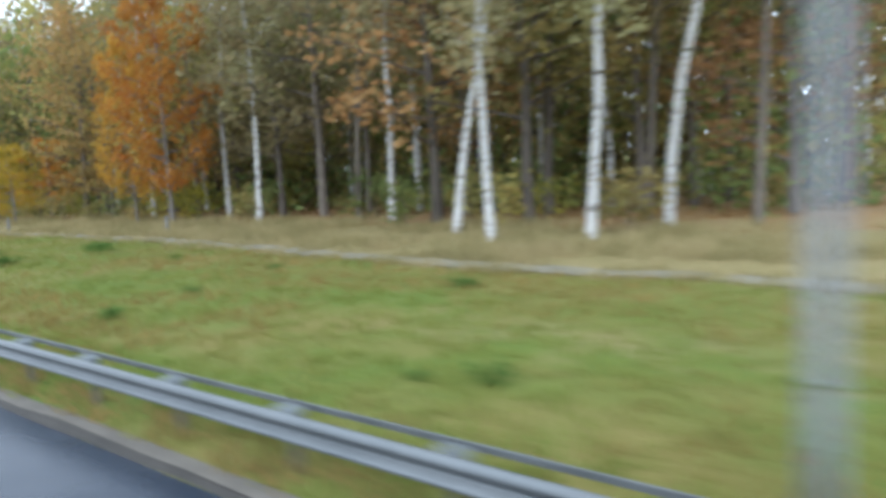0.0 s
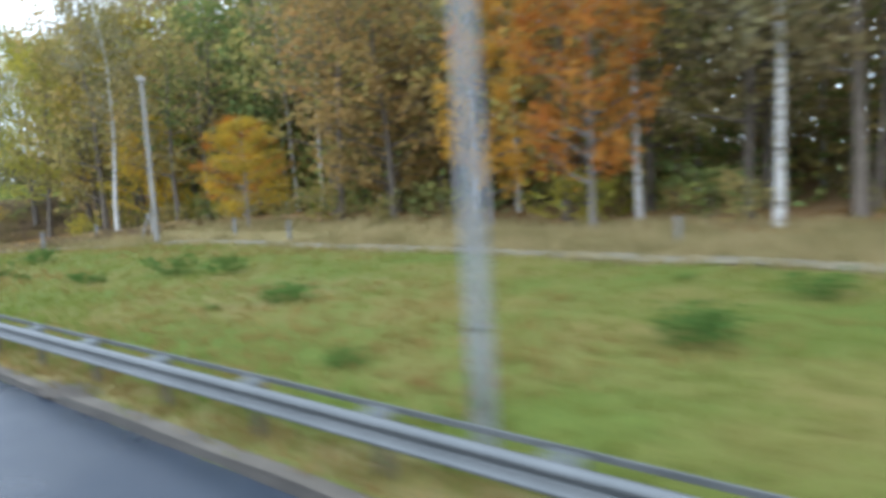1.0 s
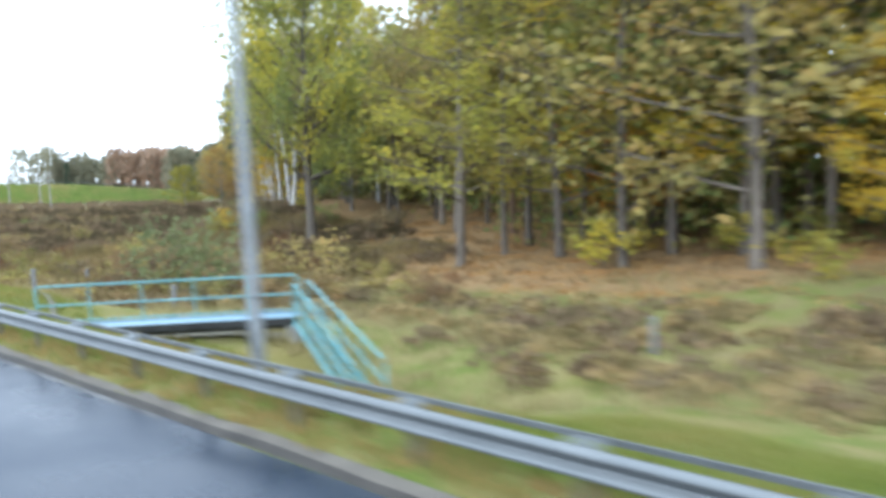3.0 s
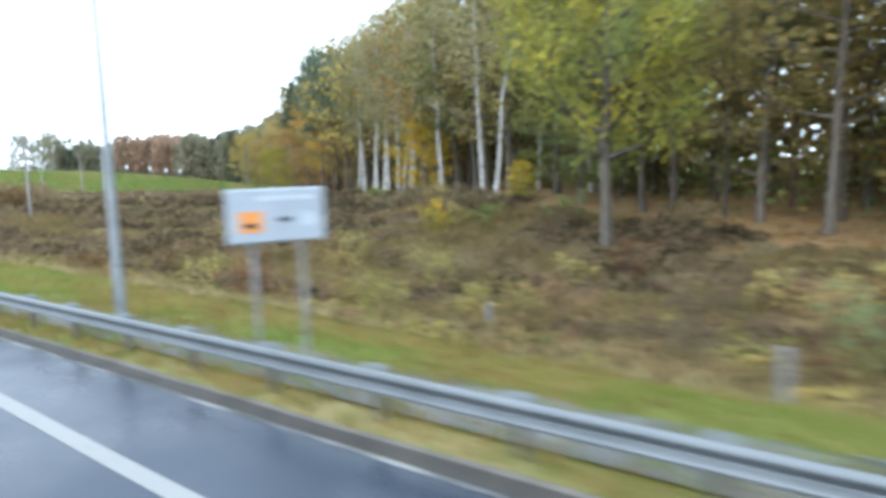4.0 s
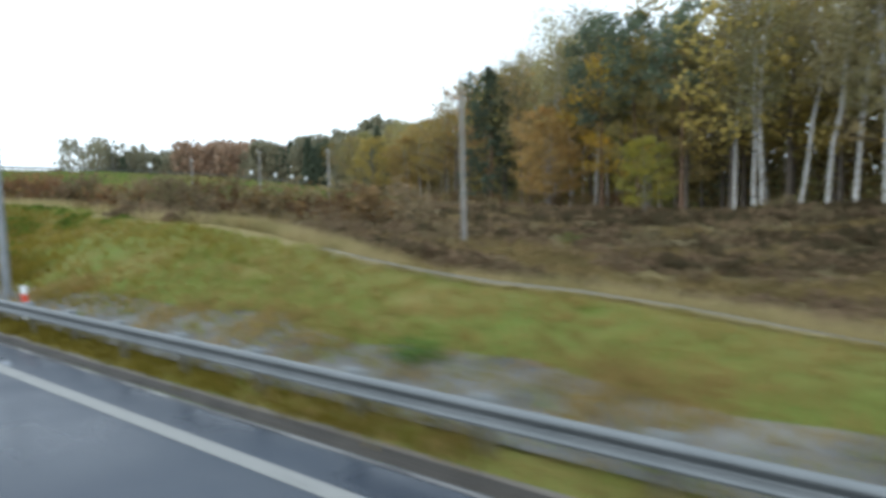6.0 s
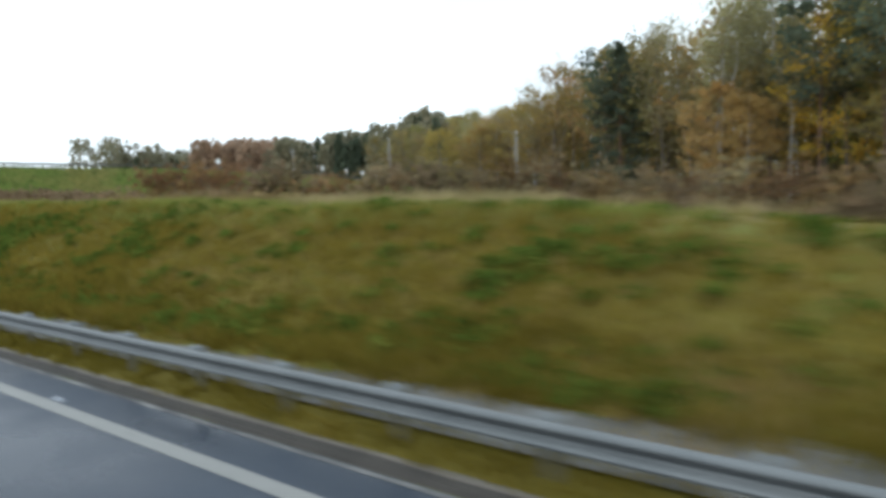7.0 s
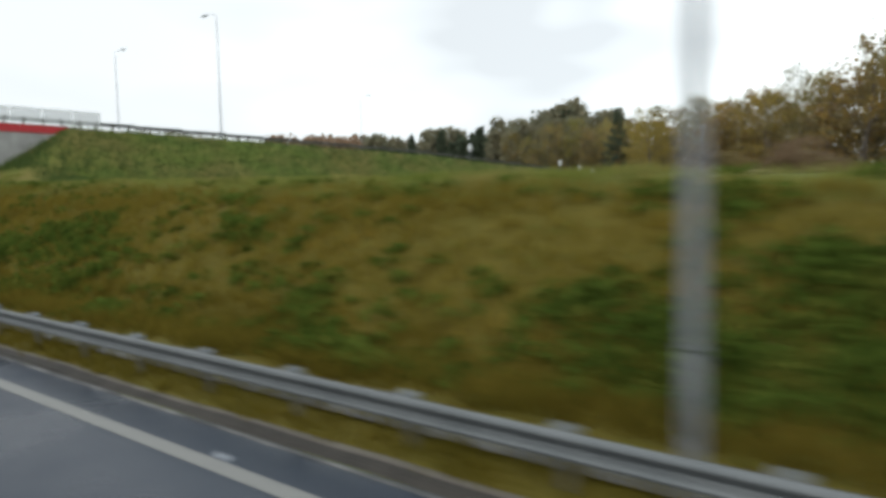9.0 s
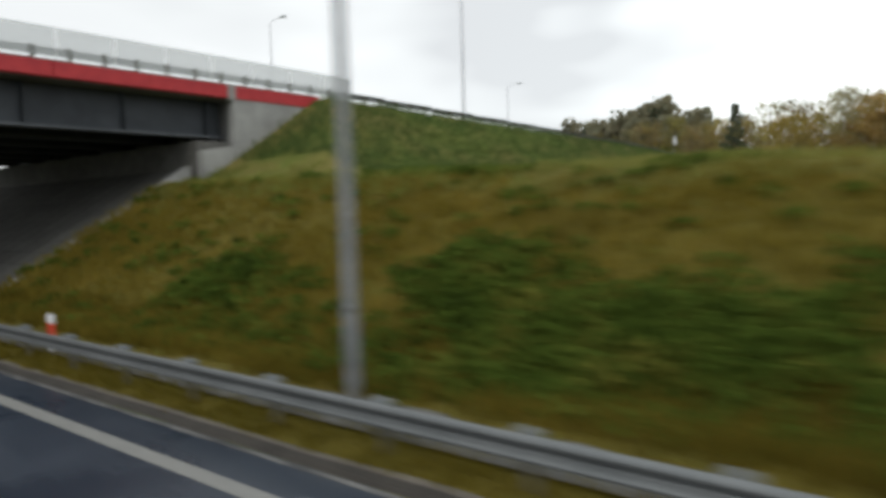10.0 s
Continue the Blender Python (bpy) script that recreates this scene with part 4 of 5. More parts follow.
def build_footbridge():
    """A turquoise steel walkway; local x runs along it, from the ditch side towards the road."""
    f = thing("footbridge", pose(12.3, 90.5, -0.5, 0, 0, 132.4), "turquoise painted steel footbridge with railings across a ditch", "footbridge")
    long, wide = 7.1, 0.56
    part("deck", box((0, 0, -0.05), (long, wide, 0.0), 0.01), PALE_TURQUOISE, f)
    # black side plate and underbeam paint in the shadow line below the deck
    part("side_plate", box((0, wide, -0.22), (long, wide + 0.05, -0.01), 0.01), BLACK, f, "side plate, black for the shade under the deck")
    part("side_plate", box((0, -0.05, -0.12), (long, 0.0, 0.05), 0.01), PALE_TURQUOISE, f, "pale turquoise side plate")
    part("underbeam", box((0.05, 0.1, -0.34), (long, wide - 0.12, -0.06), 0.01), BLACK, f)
    y = 0.03
    rail = part("railing", mesh_of("railing", *sweep([([(0, y, 0), (0, y, 1.0), (0.08, y, 1.08), (long - 0.08, y, 1.08), (long, y, 1.0), (long, y, 0)], [0.032] * 6, 8)]), TURQUOISE, True), None, f)
    tube("mid_rail", [(0.02, y, 0.55), (long - 0.02, y, 0.55)], 0.026, TURQUOISE, rail)
    tube("toe_rail", [(0.02, y, 0.12), (long - 0.02, y, 0.12)], 0.02, TURQUOISE, rail)
    for k in range(1, 5):
        tube("baluster", [(long * k / 5, y, 0), (long * k / 5, y, 1.06)], 0.024, TURQUOISE, rail)
    for x in (0.0, long - 0.35):
        part("abutment_block", box((x, 0.0, -1.6), (x + 0.3, wide - 0.04, -0.23), 0.03), CONCRETE, f, "concrete bearing block")
    # steps from the ditch end back towards the verge
    st = thing("steps", pose(12.3, 90.5, -0.5, 0, 0, 0), "turquoise steel steps with handrails beside the ditch", "steps")
    far, near = (Vector((0.05, -0.3, -0.08)), Vector((-1.95, -5.2, -1.15))), (Vector((-0.6, -0.55, -0.08)), Vector((-2.65, -5.0, -1.15)))
    for a, b in (far, near):
        up = Vector((0, 0, 1))
        hr = part("handrail", mesh_of("handrail", *sweep([([a, a + up * 0.98, a.lerp(b, 0.03) + up * 1.05, a.lerp(b, 0.97) + up * 0.95, b + up * 0.86, b - up * 0.1], [0.032] * 6, 8)]), TURQUOISE, True), None, st)
        tube("mid_rail", [a + up * 0.52, b + up * 0.46], 0.026, TURQUOISE, hr)
        for q in range(1, 4):
            p = a.lerp(b, q / 4)
            tube("baluster", [p, p + up], 0.024, TURQUOISE, hr)
        tube("stringer", [a - up * 0.06, b - up * 0.06], 0.05, TURQUOISE, st)
    # open grating treads: two bars each
    for q in range(15):
        p, n = far[0].lerp(far[1], (q + 0.5) / 15), near[0].lerp(near[1], (q + 0.5) / 15)
        along = (far[1] - far[0]).normalized() * 0.07
        tread = part("tread", mesh_of("tread", *sweep([([p - along, n - along], [0.018, 0.018], 6)]), TURQUOISE), None, st)
        tube("tread_bar", [p + along, n + along], 0.018, TURQUOISE, tread, 6)


build_footbridge()

# ---- wooden poles and marker posts ----


def build_wooden_pole(name, x, y, tall, arm, label):
    z = height(x, y)
    p = thing(name, pose(x, y, z, 0, 0.6, 35), label, "utility pole", "utility poles")
    tube("shaft", [(0, 0, -0.4), (0.02, 0, tall * 0.5), (0, 0, tall)], 0.14, TIMBER, p, 12, r2=0.1)
    part("crossarm", box((-arm, -0.05, tall - 0.28), (arm, 0.05, tall - 0.16), 0.012), TIMBER, p)
    for dx in (-arm + 0.06, 0.0, arm - 0.06):
        tube("insulator", [(dx, 0, tall - 0.16), (dx, 0, tall - 0.06), (dx, 0, tall + 0.02)], 0.035, WHITE, p, 8)


build_wooden_pole("utility_pole", 18.9, 56.6, 8.3, 0.32, "grey weathered wooden utility pole beside the path")
build_wooden_pole("utility_pole", 27.9, 177.0, 8.3, 0.75, "grey wooden utility pole with a crossarm in the heath")
build_wooden_pole("utility_pole", 54.0, 215.9, 7.2, 0.6, "wooden utility pole in front of the wood")
build_wooden_pole("utility_pole", 60.0, 236.8, 7.4, 0.6, "wooden utility pole in front of the wood")
build_wooden_pole("utility_pole", 59.5, 253.2, 7.0, 0.6, "wooden utility pole in front of the wood")


def build_marker_posts():
    bm = box((-0.07, -0.07, -0.3), (0.07, 0.07, 0.95), 0.03)
    me = bpy.data.meshes.new("marker_post")
    bm.to_mesh(me)
    bm.free()
    me.materials.append(DARK_CONCRETE)
    for x, y in ((15.6, 62.0), (17.4, 70.5), (20.6, 48.2), (21.4, 53.5), (20.2, 66.0), (13.0, 98.5), (10.6, 104.6), (16.6, 114.1), (16.5, 82.0), (21.8, 31.0)):
        tagged(part("marker_post", me, None, at=pose(x, y, height(x, y), 0, 2, 20)), "short weathered concrete post in dry grass", "post", "concrete posts")
    # a peaked wooden tripod beside the path
    t = thing("tripod", pose(20.2, 59.6, height(20.2, 59.6)), "weathered wooden tripod standing in dry grass", "tripod")
    for a in range(3):
        q = math.radians(120 * a + 20)
        tube("leg", [(0.55 * math.cos(q), 0.55 * math.sin(q), -0.1), (0.03 * math.cos(q), 0.03 * math.sin(q), 1.35)], 0.055, TIMBER, t)
    part("head", box((-0.09, -0.09, 1.2), (0.09, 0.09, 1.5), 0.03), TIMBER, t)


build_marker_posts()

# ---- plants ----


def leaf_faces(rng, centres, size, spread, flat=0.0, long=1.0):
    """Folded leaf sprays, two faces each, scattered about the given points."""
    n = len(centres)
    c = centres + rng.normal(0, 1, (n, 3)) * spread
    u = rng.normal(0, 1, (n, 3))
    u[:, 2] *= 1 - flat
    u /= np.linalg.norm(u, axis=1)[:, None]
    r = rng.normal(0, 1, (n, 3))
    r[:, 2] *= 1 - flat
    w = np.cross(u, r)
    w /= np.linalg.norm(w, axis=1)[:, None]
    nn = np.cross(u, w)
    s = size * rng.uniform(0.6, 1.4, (n, 1))
    a, b = c - u * s * 0.5 * long, c + u * s * 0.5 * long
    l = c + w * s * 0.36 + nn * s * 0.12
    k = c - w * s * 0.36 + nn * s * 0.12
    verts = np.stack([a, l, b, k], axis=1).reshape(-1, 3)
    i = np.arange(n) * 4
    faces = np.concatenate([np.stack([i, i + 1, i + 2], 1), np.stack([i, i + 2, i + 3], 1)])
    return verts, faces


def skeleton_of(rng, tall, radius, low, spread, limbs, rise, profile, sway=0.25, fork=2, limb=0.42):
    """Trunk and limbs as tube paths, and the points that bear leaves."""
    paths, tips = [], []
    k = 9
    off = np.cumsum(rng.normal(0, sway, (k, 2)), axis=0) * np.linspace(0, 1, k)[:, None]
    trunk = [(off[i, 0], off[i, 1], tall * i / (k - 1)) for i in range(k)]
    trunk[0] = (0, 0, -0.3)
    radii = [radius * (1.35 if i == 0 else 1 - 0.88 * (i / (k - 1)) ** 1.1) for i in range(k)]
    paths.append((trunk, radii, 6))
    tr = np.array(trunk)
    for i in range(limbs):
        f = (i + rng.uniform(0, 1)) / limbs
        h = low + (tall * 0.97 - low) * f
        base = np.array([np.interp(h, tr[:, 2], tr[:, 0]), np.interp(h, tr[:, 2], tr[:, 1]), h])
        az = i * 2.4 + rng.uniform(-0.5, 0.5)
        ln = spread * profile(f) * rng.uniform(0.7, 1.15)
        d = np.array([math.cos(az), math.sin(az), 0])
        up = rise * rng.uniform(0.6, 1.3)
        pts = [base]
        for s in (0.35, 0.7, 1.0):
            pts.append(base + d * ln * s + np.array([0, 0, ln * up * s ** 1.3]) + rng.normal(0, 0.06 * ln, 3) * s)
        r0 = max(0.014, radius * limb * (1 - 0.75 * f))
        paths.append((pts, [r0, r0 * 0.7, r0 * 0.45, 0.012], 3))
        p = np.array(pts)
        for s in np.linspace(0.3, 1.0, 7):
            tips.append([np.interp(s, (0, 0.35, 0.7, 1.0), p[:, j]) for j in range(3)])
        for b in range(fork):
            s = rng.uniform(0.35, 0.8)
            st = np.array([np.interp(s, (0, 0.35, 0.7, 1.0), p[:, j]) for j in range(3)])
            az2 = az + rng.choice((-1, 1)) * rng.uniform(0.5, 1.1)
            l2 = ln * rng.uniform(0.35, 0.6)
            en = st + np.array([math.cos(az2) * l2, math.sin(az2) * l2, l2 * up * 0.8])
            paths.append(([st, (st + en) / 2 + rng.normal(0, 0.05, 3), en], [r0 * 0.45, r0 * 0.3, 0.01], 3))
            for q in (0.45, 0.75, 1.0):
                tips.append(list(st + (en - st) * q))
    return paths, np.array(tips)


def tree_meshes(seed, tall, radius, low, spread, limbs, rise, profile, leaves, size, scatter, flat=0.2, sway=0.25, fork=2, long=1.0, limb=0.42):
    rng = np.random.default_rng(seed)
    paths, tips = skeleton_of(rng, tall, radius, low, spread, limbs, rise, profile, sway, fork, limb)
    trunk = mesh_of("trunk", *sweep(paths, False), None, True)
    pick = tips[rng.integers(0, len(tips), leaves)]
    v, f = leaf_faces(rng, pick, size, scatter, flat, long)
    crown = mesh_of("crown", v.tolist(), f.tolist())
    trunk.materials.append(None)
    crown.materials.append(None)
    return trunk, crown


def round_profile(f):
    return math.sin(math.pi * min(1, 0.22 + 0.78 * f)) ** 0.7 + 0.12


def high_profile(f):
    return 0.4 + 0.6 * math.sin(math.pi * f) ** 0.8


def cone_profile(f):
    return 1.02 - 0.95 * f


def flat_profile(f):
    return 0.55 + 0.5 * math.sin(math.pi * (0.25 + 0.7 * f))


def plant_tree(name, meshes, bark, leaf, x, y, label, category="tree", group="", scale=1.0, turn=0.0, lean=(0, 0), wide=1.0):
    tree = thing(name, pose(x, y, height(x, min(y, 330)) - 0.05, lean[0], lean[1], turn) @ Matrix.Diagonal((scale * wide, scale * wide, scale, 1)), label, category, group)
    for nm, me, mat in (("trunk", meshes[0], bark), ("crown", meshes[1], leaf)):
        ob = part(nm, me, None, tree)
        ob.material_slots[0].link = "OBJECT"
        ob.material_slots[0].material = mat
    return tree


BIRCH = [tree_meshes(11 + i, 19, 0.16, 6.0 + i, 2.6, 28, 0.5, high_profile, 2600, 0.24, 0.55, 0.1, 0.22 + 0.13 * i, 2, limb=0.2) for i in range(4)]
BROAD = [tree_meshes(31 + i, 15, 0.2, 2.2 + 0.6 * i, 4.3, 24, 0.42, round_profile, 2000, 0.315, 0.42, 0.35, 0.22, 2) for i in range(4)]
HERO = [tree_meshes(41 + i, 15, 0.19, 1.9 + 0.5 * i, 4.3, 28, 0.36, round_profile, 6500, 0.18, 0.32, 0.4, 0.2, 3) for i in range(2)]
MAPLE = [tree_meshes(51 + i, 12, 0.17, 1.2, 4.3, 34, 0.3, round_profile, 5200, 0.28, 0.27, 0.6, 0.15, 3) for i in range(2)]
OAK = tree_meshes(71, 15, 0.36, 2.6, 6.0, 26, 0.7, round_profile, 17000, 0.26, 0.5, 0.3, 0.4, 4, limb=0.5)
SLIM = [tree_meshes(81 + i, 17, 0.14, 7.0 + 2 * i, 2.6, 14, 0.5, high_profile, 900, 0.33, 0.5, 0.2, 0.2, 2) for i in range(2)]
PINE = [tree_meshes(91 + i, 21, 0.2, 9 + 2 * i, 3.3, 22, 0.25, flat_profile, 1700, 0.44, 0.42, 0.4, 0.15, 3, 1.3) for i in range(2)]
SPRUCE = [tree_meshes(95 + i, 22, 0.2, 1.5, 5.6, 46, -0.12, cone_profile, 3000, 0.42, 0.26, 0.5, 0.05, 1, 1.6) for i in range(2)]
FAR = [tree_meshes(101 + i, 15, 0.2, 1.5, 4.2, 10, 0.4, round_profile, 900, 0.48, 0.7, 0.2, 0.2, 1) for i in range(2)]
BIRCH_FAR = [tree_meshes(15 + i, 19, 0.15, 8, 2.5, 14, 0.6, high_profile, 850, 0.38, 0.55, 0.1, 0.2, 1, limb=0.2) for i in range(2)]
BUSH = [tree_meshes(121 + i, 1.7, 0.03, 0.1, 1.1, 7, 0.7, round_profile, 300, 0.19, 0.2, 0.1, 0.05, 1) for i in range(3)]
WEED = [tree_meshes(131 + i, 0.5, 0.012, 0.04, 0.5, 10, 0.5, round_profile, 200, 0.13, 0.11, 0.3, 0.02, 1) for i in range(2)]
TAKEN = []


def free_at(x, y, gap):
    for a, b in TAKEN:
        if (a - x) ** 2 + (b - y) ** 2 < gap * gap:
            return False
    return True


def hero(x, y):
    TAKEN.append((x, y))
    return x, y


rng = random.Random(77)
# single trees that stand out at the edge of the wood
for x, y, s, w, mat in ((25.4, 40.4, 1.0, 0.46, L_ORANGE), (24.9, 35.4, 1.3, 0.5, L_ORANGE)):
    plant_tree("maple_tree", MAPLE[len(TAKEN) % 2], GREY_BARK, mat, *hero(x, y), "maple with dense orange autumn leaves at the wood's edge", "tree", "maples", s, rng.uniform(0, 360), wide=w)
for x, y, s, mat, lab in ((24.2, 56.2, 0.52, L_YELLOW, "small maple with golden yellow leaves by the path"), (32.0, 67.6, 0.64, L_ORANGE, "small maple with orange and yellow leaves"), (30.5, 77.5, 0.75, L_YELLOW, "young maple with yellow leaves behind a birch"),
                          (41.5, 93.5, 1.15, L_ORANGE, "tall maple with rust-orange leaves behind other trees"), (46.3, 131.2, 0.27, L_YELLOW, "young orange-yellow tree at the edge of the heath"), (55.2, 148.6, 0.72, L_YELLOW, "young orange-leaved tree among birches"), (61.5, 181.0, 0.62, L_LIME, "young yellow-green tree in front of the wood"), (49.0, 127.5, 0.95, L_GREEN, "green-leaved maple behind the old oak"), (82.5, 203.0, 1.0, L_GOLD, "yellow-leaved maple at the edge of the wood"), (91.5, 208.5, 1.25, L_RUST, "tall rust-leaved maple at the edge of the wood"), (134.0, 286.3, 1.3, L_GOLD, "tall gold-leaved maple at the edge of the wood"), (133.0, 273.5, 1.35, L_RUST, "tall rust-leaved maple at the edge of the wood"), (146.0, 268.0, 1.75, L_GOLD, "broad gold-leaved maple at the edge of the wood"), (31.5, 52.0, 0.9, L_RUST, "maple with orange brown leaves inside the wood")):
    plant_tree("maple_tree", MAPLE[len(TAKEN) % 2], GREY_BARK, mat, *hero(x, y), lab, "tree", "maples", s, rng.uniform(0, 360))
plant_tree("oak_tree", OAK, BARK, L_OAK, *hero(37.2, 119.8), "broad old oak with thinning yellow-green leaves on the heath", "tree", "", 1.5, 40, wide=0.68)
for x, y, s, lean, mat in ((30.5, 99.0, 1.35, (0, -5), L_LIME), (33.4, 94.3, 1.35, (0, 0), L_LIME), (38.3, 99.4, 1.25, (0, 0), L_OLIVE), (46.8, 113.7, 1.35, (0, 0), L_OLIVE), (33.0, 84.5, 1.3, (0, 0), L_YELLOW), (81.0, 187.0, 1.4, (0, 0), L_OLIVE), (85.0, 193.5, 1.45, (0, 0), L_YELLOW), (78.5, 183.0, 1.25, (0, 0), L_OLIVE)):
    plant_tree("broadleaf_tree", HERO[len(TAKEN) % 2], BARK, mat, *hero(x, y), "broadleaf tree with yellow-green leaves above leaf litter", "tree", "broadleaf trees", s, rng.uniform(0, 360), lean)
birches = [(21.8, 10.2), (23.2, 7.0), (25.9, 5.2), (32.8, 22.2), (28.9, 35.2), (38.6, 33.4), (23.8, 13.2), (40.5, 33.9), (26.6, 29.2), (24.5, 72.2), (36.0, 57.4), (55, 129.5),
           (73.2, 176.2), (71.9, 174.0), (67.3, 166.8), (69.0, 169.4), (64.4, 162.2), (62.0, 158.4), (60.9, 156.6), (59.4, 154.2), (58.4, 152.8), (53.3, 144.7), (47.8, 135.9), (46.5, 133.9), (66.2, 164.6), (71.3, 173.2), (129.6, 257.7), (125.5, 249.6)]
for i, (x, y) in enumerate(birches):
    x, y = hero(x, y)
    plant_tree("birch_tree", BIRCH[i % 4], BIRCH_BARK, L_BIRCH, x, y, "slender white-barked birch with thin yellowing leaves", "tree", "birches", rng.uniform(0.95, 1.12) * (1.18 if y > 125 else 1.0), rng.uniform(0, 360), (rng.uniform(-2, 2), rng.uniform(-2.5, 2.5)))
for x, y, s in ((103.9, 227.2, 1.14), (150.0, 300.0, 1.0)):
    plant_tree("spruce_tree", SPRUCE[len(TAKEN) % 2], PINE_BARK, L_PINE, *hero(x, y), "tall dark green spruce above the other trees", "tree", "spruces", s, rng.uniform(0, 360))

for x, y, s in ((108.5, 231.0, 1.2), (111.5, 229.5, 1.15), (80.5, 189.5, 1.15), (84.0, 196.0, 1.2), (77.0, 183.0, 1.1), (123.6, 235.2, 1.1)):
    plant_tree("pine_tree", PINE[len(TAKEN) % 2], PINE_BARK, L_PINE, *hero(x, y), "tall dark pine above the other trees", "tree", "pines", s, rng.uniform(0, 360))

# the wood behind: mixed trees, thinned by distance
LABELS = {"birch_tree": "white-barked birch with thin yellowing leaves in the wood", "broadleaf_tree": "broadleaf tree in autumn colours in the wood", "pine_tree": "tall pine with a dark green crown in the wood",
          "slim_tree": "slim bare-stemmed tree with a small olive crown", "spruce_tree": "dark green spruce in the wood"}


def plant_wild(x, y, depth):
    r = rng.random()
    if y < 124 and depth < 9:
        r = 0.24 + 0.76 * r
    if 122 < y < 182 and depth < 7:
        r = 0.56 + 0.44 * r
    grow = float(np.interp(y, (60, 90, 110, 150, 175, 200, 230, 250, 262, 285, 320), (1.1, 1.25, 1.2, 1.2, 1.3, 1.42, 1.62, 1.6, 1.2, 1.22, 1.2)))
    top = float(np.interp(y, (60, 150, 190, 205, 232, 248, 262, 285, 330), (40, 34, 28, 29, 28.5, 26.5, 22, 23, 22.5))) - height(x, min(y, 330))
    turn = rng.uniform(0, 360)

    def size(tall, low, high):
        return min(grow * rng.uniform(low, high), top / tall * rng.uniform(0.88, 1.0))

    if y > 256 and 0.4 < r < 0.56:
        r += 0.2
    if r < 0.24:
        plant_tree("birch_tree", BIRCH[rng.randrange(4)] if depth < 9 else BIRCH_FAR[rng.randrange(2)], BIRCH_BARK, L_BIRCH, x, y, LABELS["birch_tree"], "tree", "birches", size(19, 0.85, 1.1), turn, (rng.uniform(-2, 2), rng.uniform(-2, 2)))
    elif r < 0.42:
        plant_tree("slim_tree", SLIM[rng.randrange(2)], BARK, rng.choice((L_OLIVE, L_SHADE, L_OLIVE)), x, y, LABELS["slim_tree"], "tree", "slim trees", size(17, 0.85, 1.2), turn, (rng.uniform(-2, 2), rng.uniform(-2, 2)))
    elif r < 0.5:
        k, s = rng.randrange(2), size(21, 0.85, 1.1)
        if y < 84 and depth < 9:
            plant_tree("birch_tree", BIRCH[k], BIRCH_BARK, L_BIRCH, x, y, LABELS["birch_tree"], "tree", "birches", s, turn)
        else:
            plant_tree("pine_tree", PINE[k], PINE_BARK, L_PINE, x, y, LABELS["pine_tree"], "tree", "pines", s, turn)
    elif r < (0.5 if y < 150 else 0.55):
        plant_tree("spruce_tree", SPRUCE[rng.randrange(2)], PINE_BARK, L_PINE, x, y, LABELS["spruce_tree"], "tree", "spruces", size(22, 0.6, 0.95), turn)
    else:
        leaf = rng.choice((L_OLIVE, L_GOLD, L_SHADE, L_SHADE, L_GOLD, L_OLIVE, L_RUST, L_OLIVE) if y > 200 else (L_OLIVE, L_OLIVE, L_OLIVE, L_SHADE, L_GOLD, L_SHADE, L_RUST if y < 118 else L_SHADE, L_GREEN))
        plant_tree("broadleaf_tree", BROAD[rng.randrange(4)] if depth < 9 else FAR[rng.randrange(2)], BARK, leaf, x, y, LABELS["broadleaf_tree"], "tree", "broadleaf trees", size(15, 0.8, 1.25), turn)


def plant_wood(y0, y1, deep, gap, tries):
    for _ in range(tries):
        y = rng.uniform(y0, y1)
        depth = deep * rng.random() ** 1.25
        x = forest_edge(y) + depth + 1.0
        if free_at(x, y, gap * (0.85 + 0.012 * depth)):
            TAKEN.append((x, y))
            plant_wild(x, y, depth)


# gaps in the edge before the bright maples
TAKEN += [(29.5, 65.5), (28.5, 62.5), (30.5, 63.5), (28.0, 65.5), (27.5, 60.0)]
plant_wood(0, 84, 34, 3.6, 1300)
plant_wood(84, 140, 34, 3.9, 700)
plant_wood(140, 214, 30, 3.6, 900)
plant_wood(214, 340, 26, 4.4, 800)
# tall trees that close the wood towards the ditch
for k, (x, y, s, leaf) in enumerate(((36.0, 77.0, 1.6, L_OLIVE), (38.5, 84.5, 1.65, L_SHADE), (42.5, 92.5, 1.7, L_OLIVE), (45.0, 101.0, 1.7, L_SHADE))):
    plant_tree("broadleaf_tree", BROAD[k], BARK, leaf, x, y, LABELS["broadleaf_tree"], "tree", "broadleaf trees", s, 70 * k)

# far woods on the skyline, one mass a colour, haze put into the leaf colours


def far_wood(name, mat, seed, spots, size, label):
    g = np.random.default_rng(seed)
    vs, fs, base = [], [], 0
    for x, y, tall, wide, pointed in spots:
        n = 320
        tall *= 0.97 if pointed else 1.1
        t = g.uniform(0, 1, n) ** 0.8
        r = wide * np.sqrt(g.uniform(0.2, 1, n)) * ((1 - t) * 0.95 + 0.05 if pointed else np.sqrt(np.clip(1 - (t * 1.25 - 0.35) ** 2, 0.02, 1)))
        a = g.uniform(0, 2 * math.pi, n)
        z0 = 1.0
        c = np.stack([x + r * np.cos(a), y + r * np.sin(a), z0 + tall * (0.05 + 0.95 * t)], 1)
        v, f = leaf_faces(g, c, size, 0.5, 0.1)
        vs.append(v)
        fs.append(f + base)
        base += len(v)
    me = mesh_of(name, np.concatenate(vs).tolist(), np.concatenate(fs).tolist(), mat)
    tagged(new(name, me), label, "trees", kind="stuff")


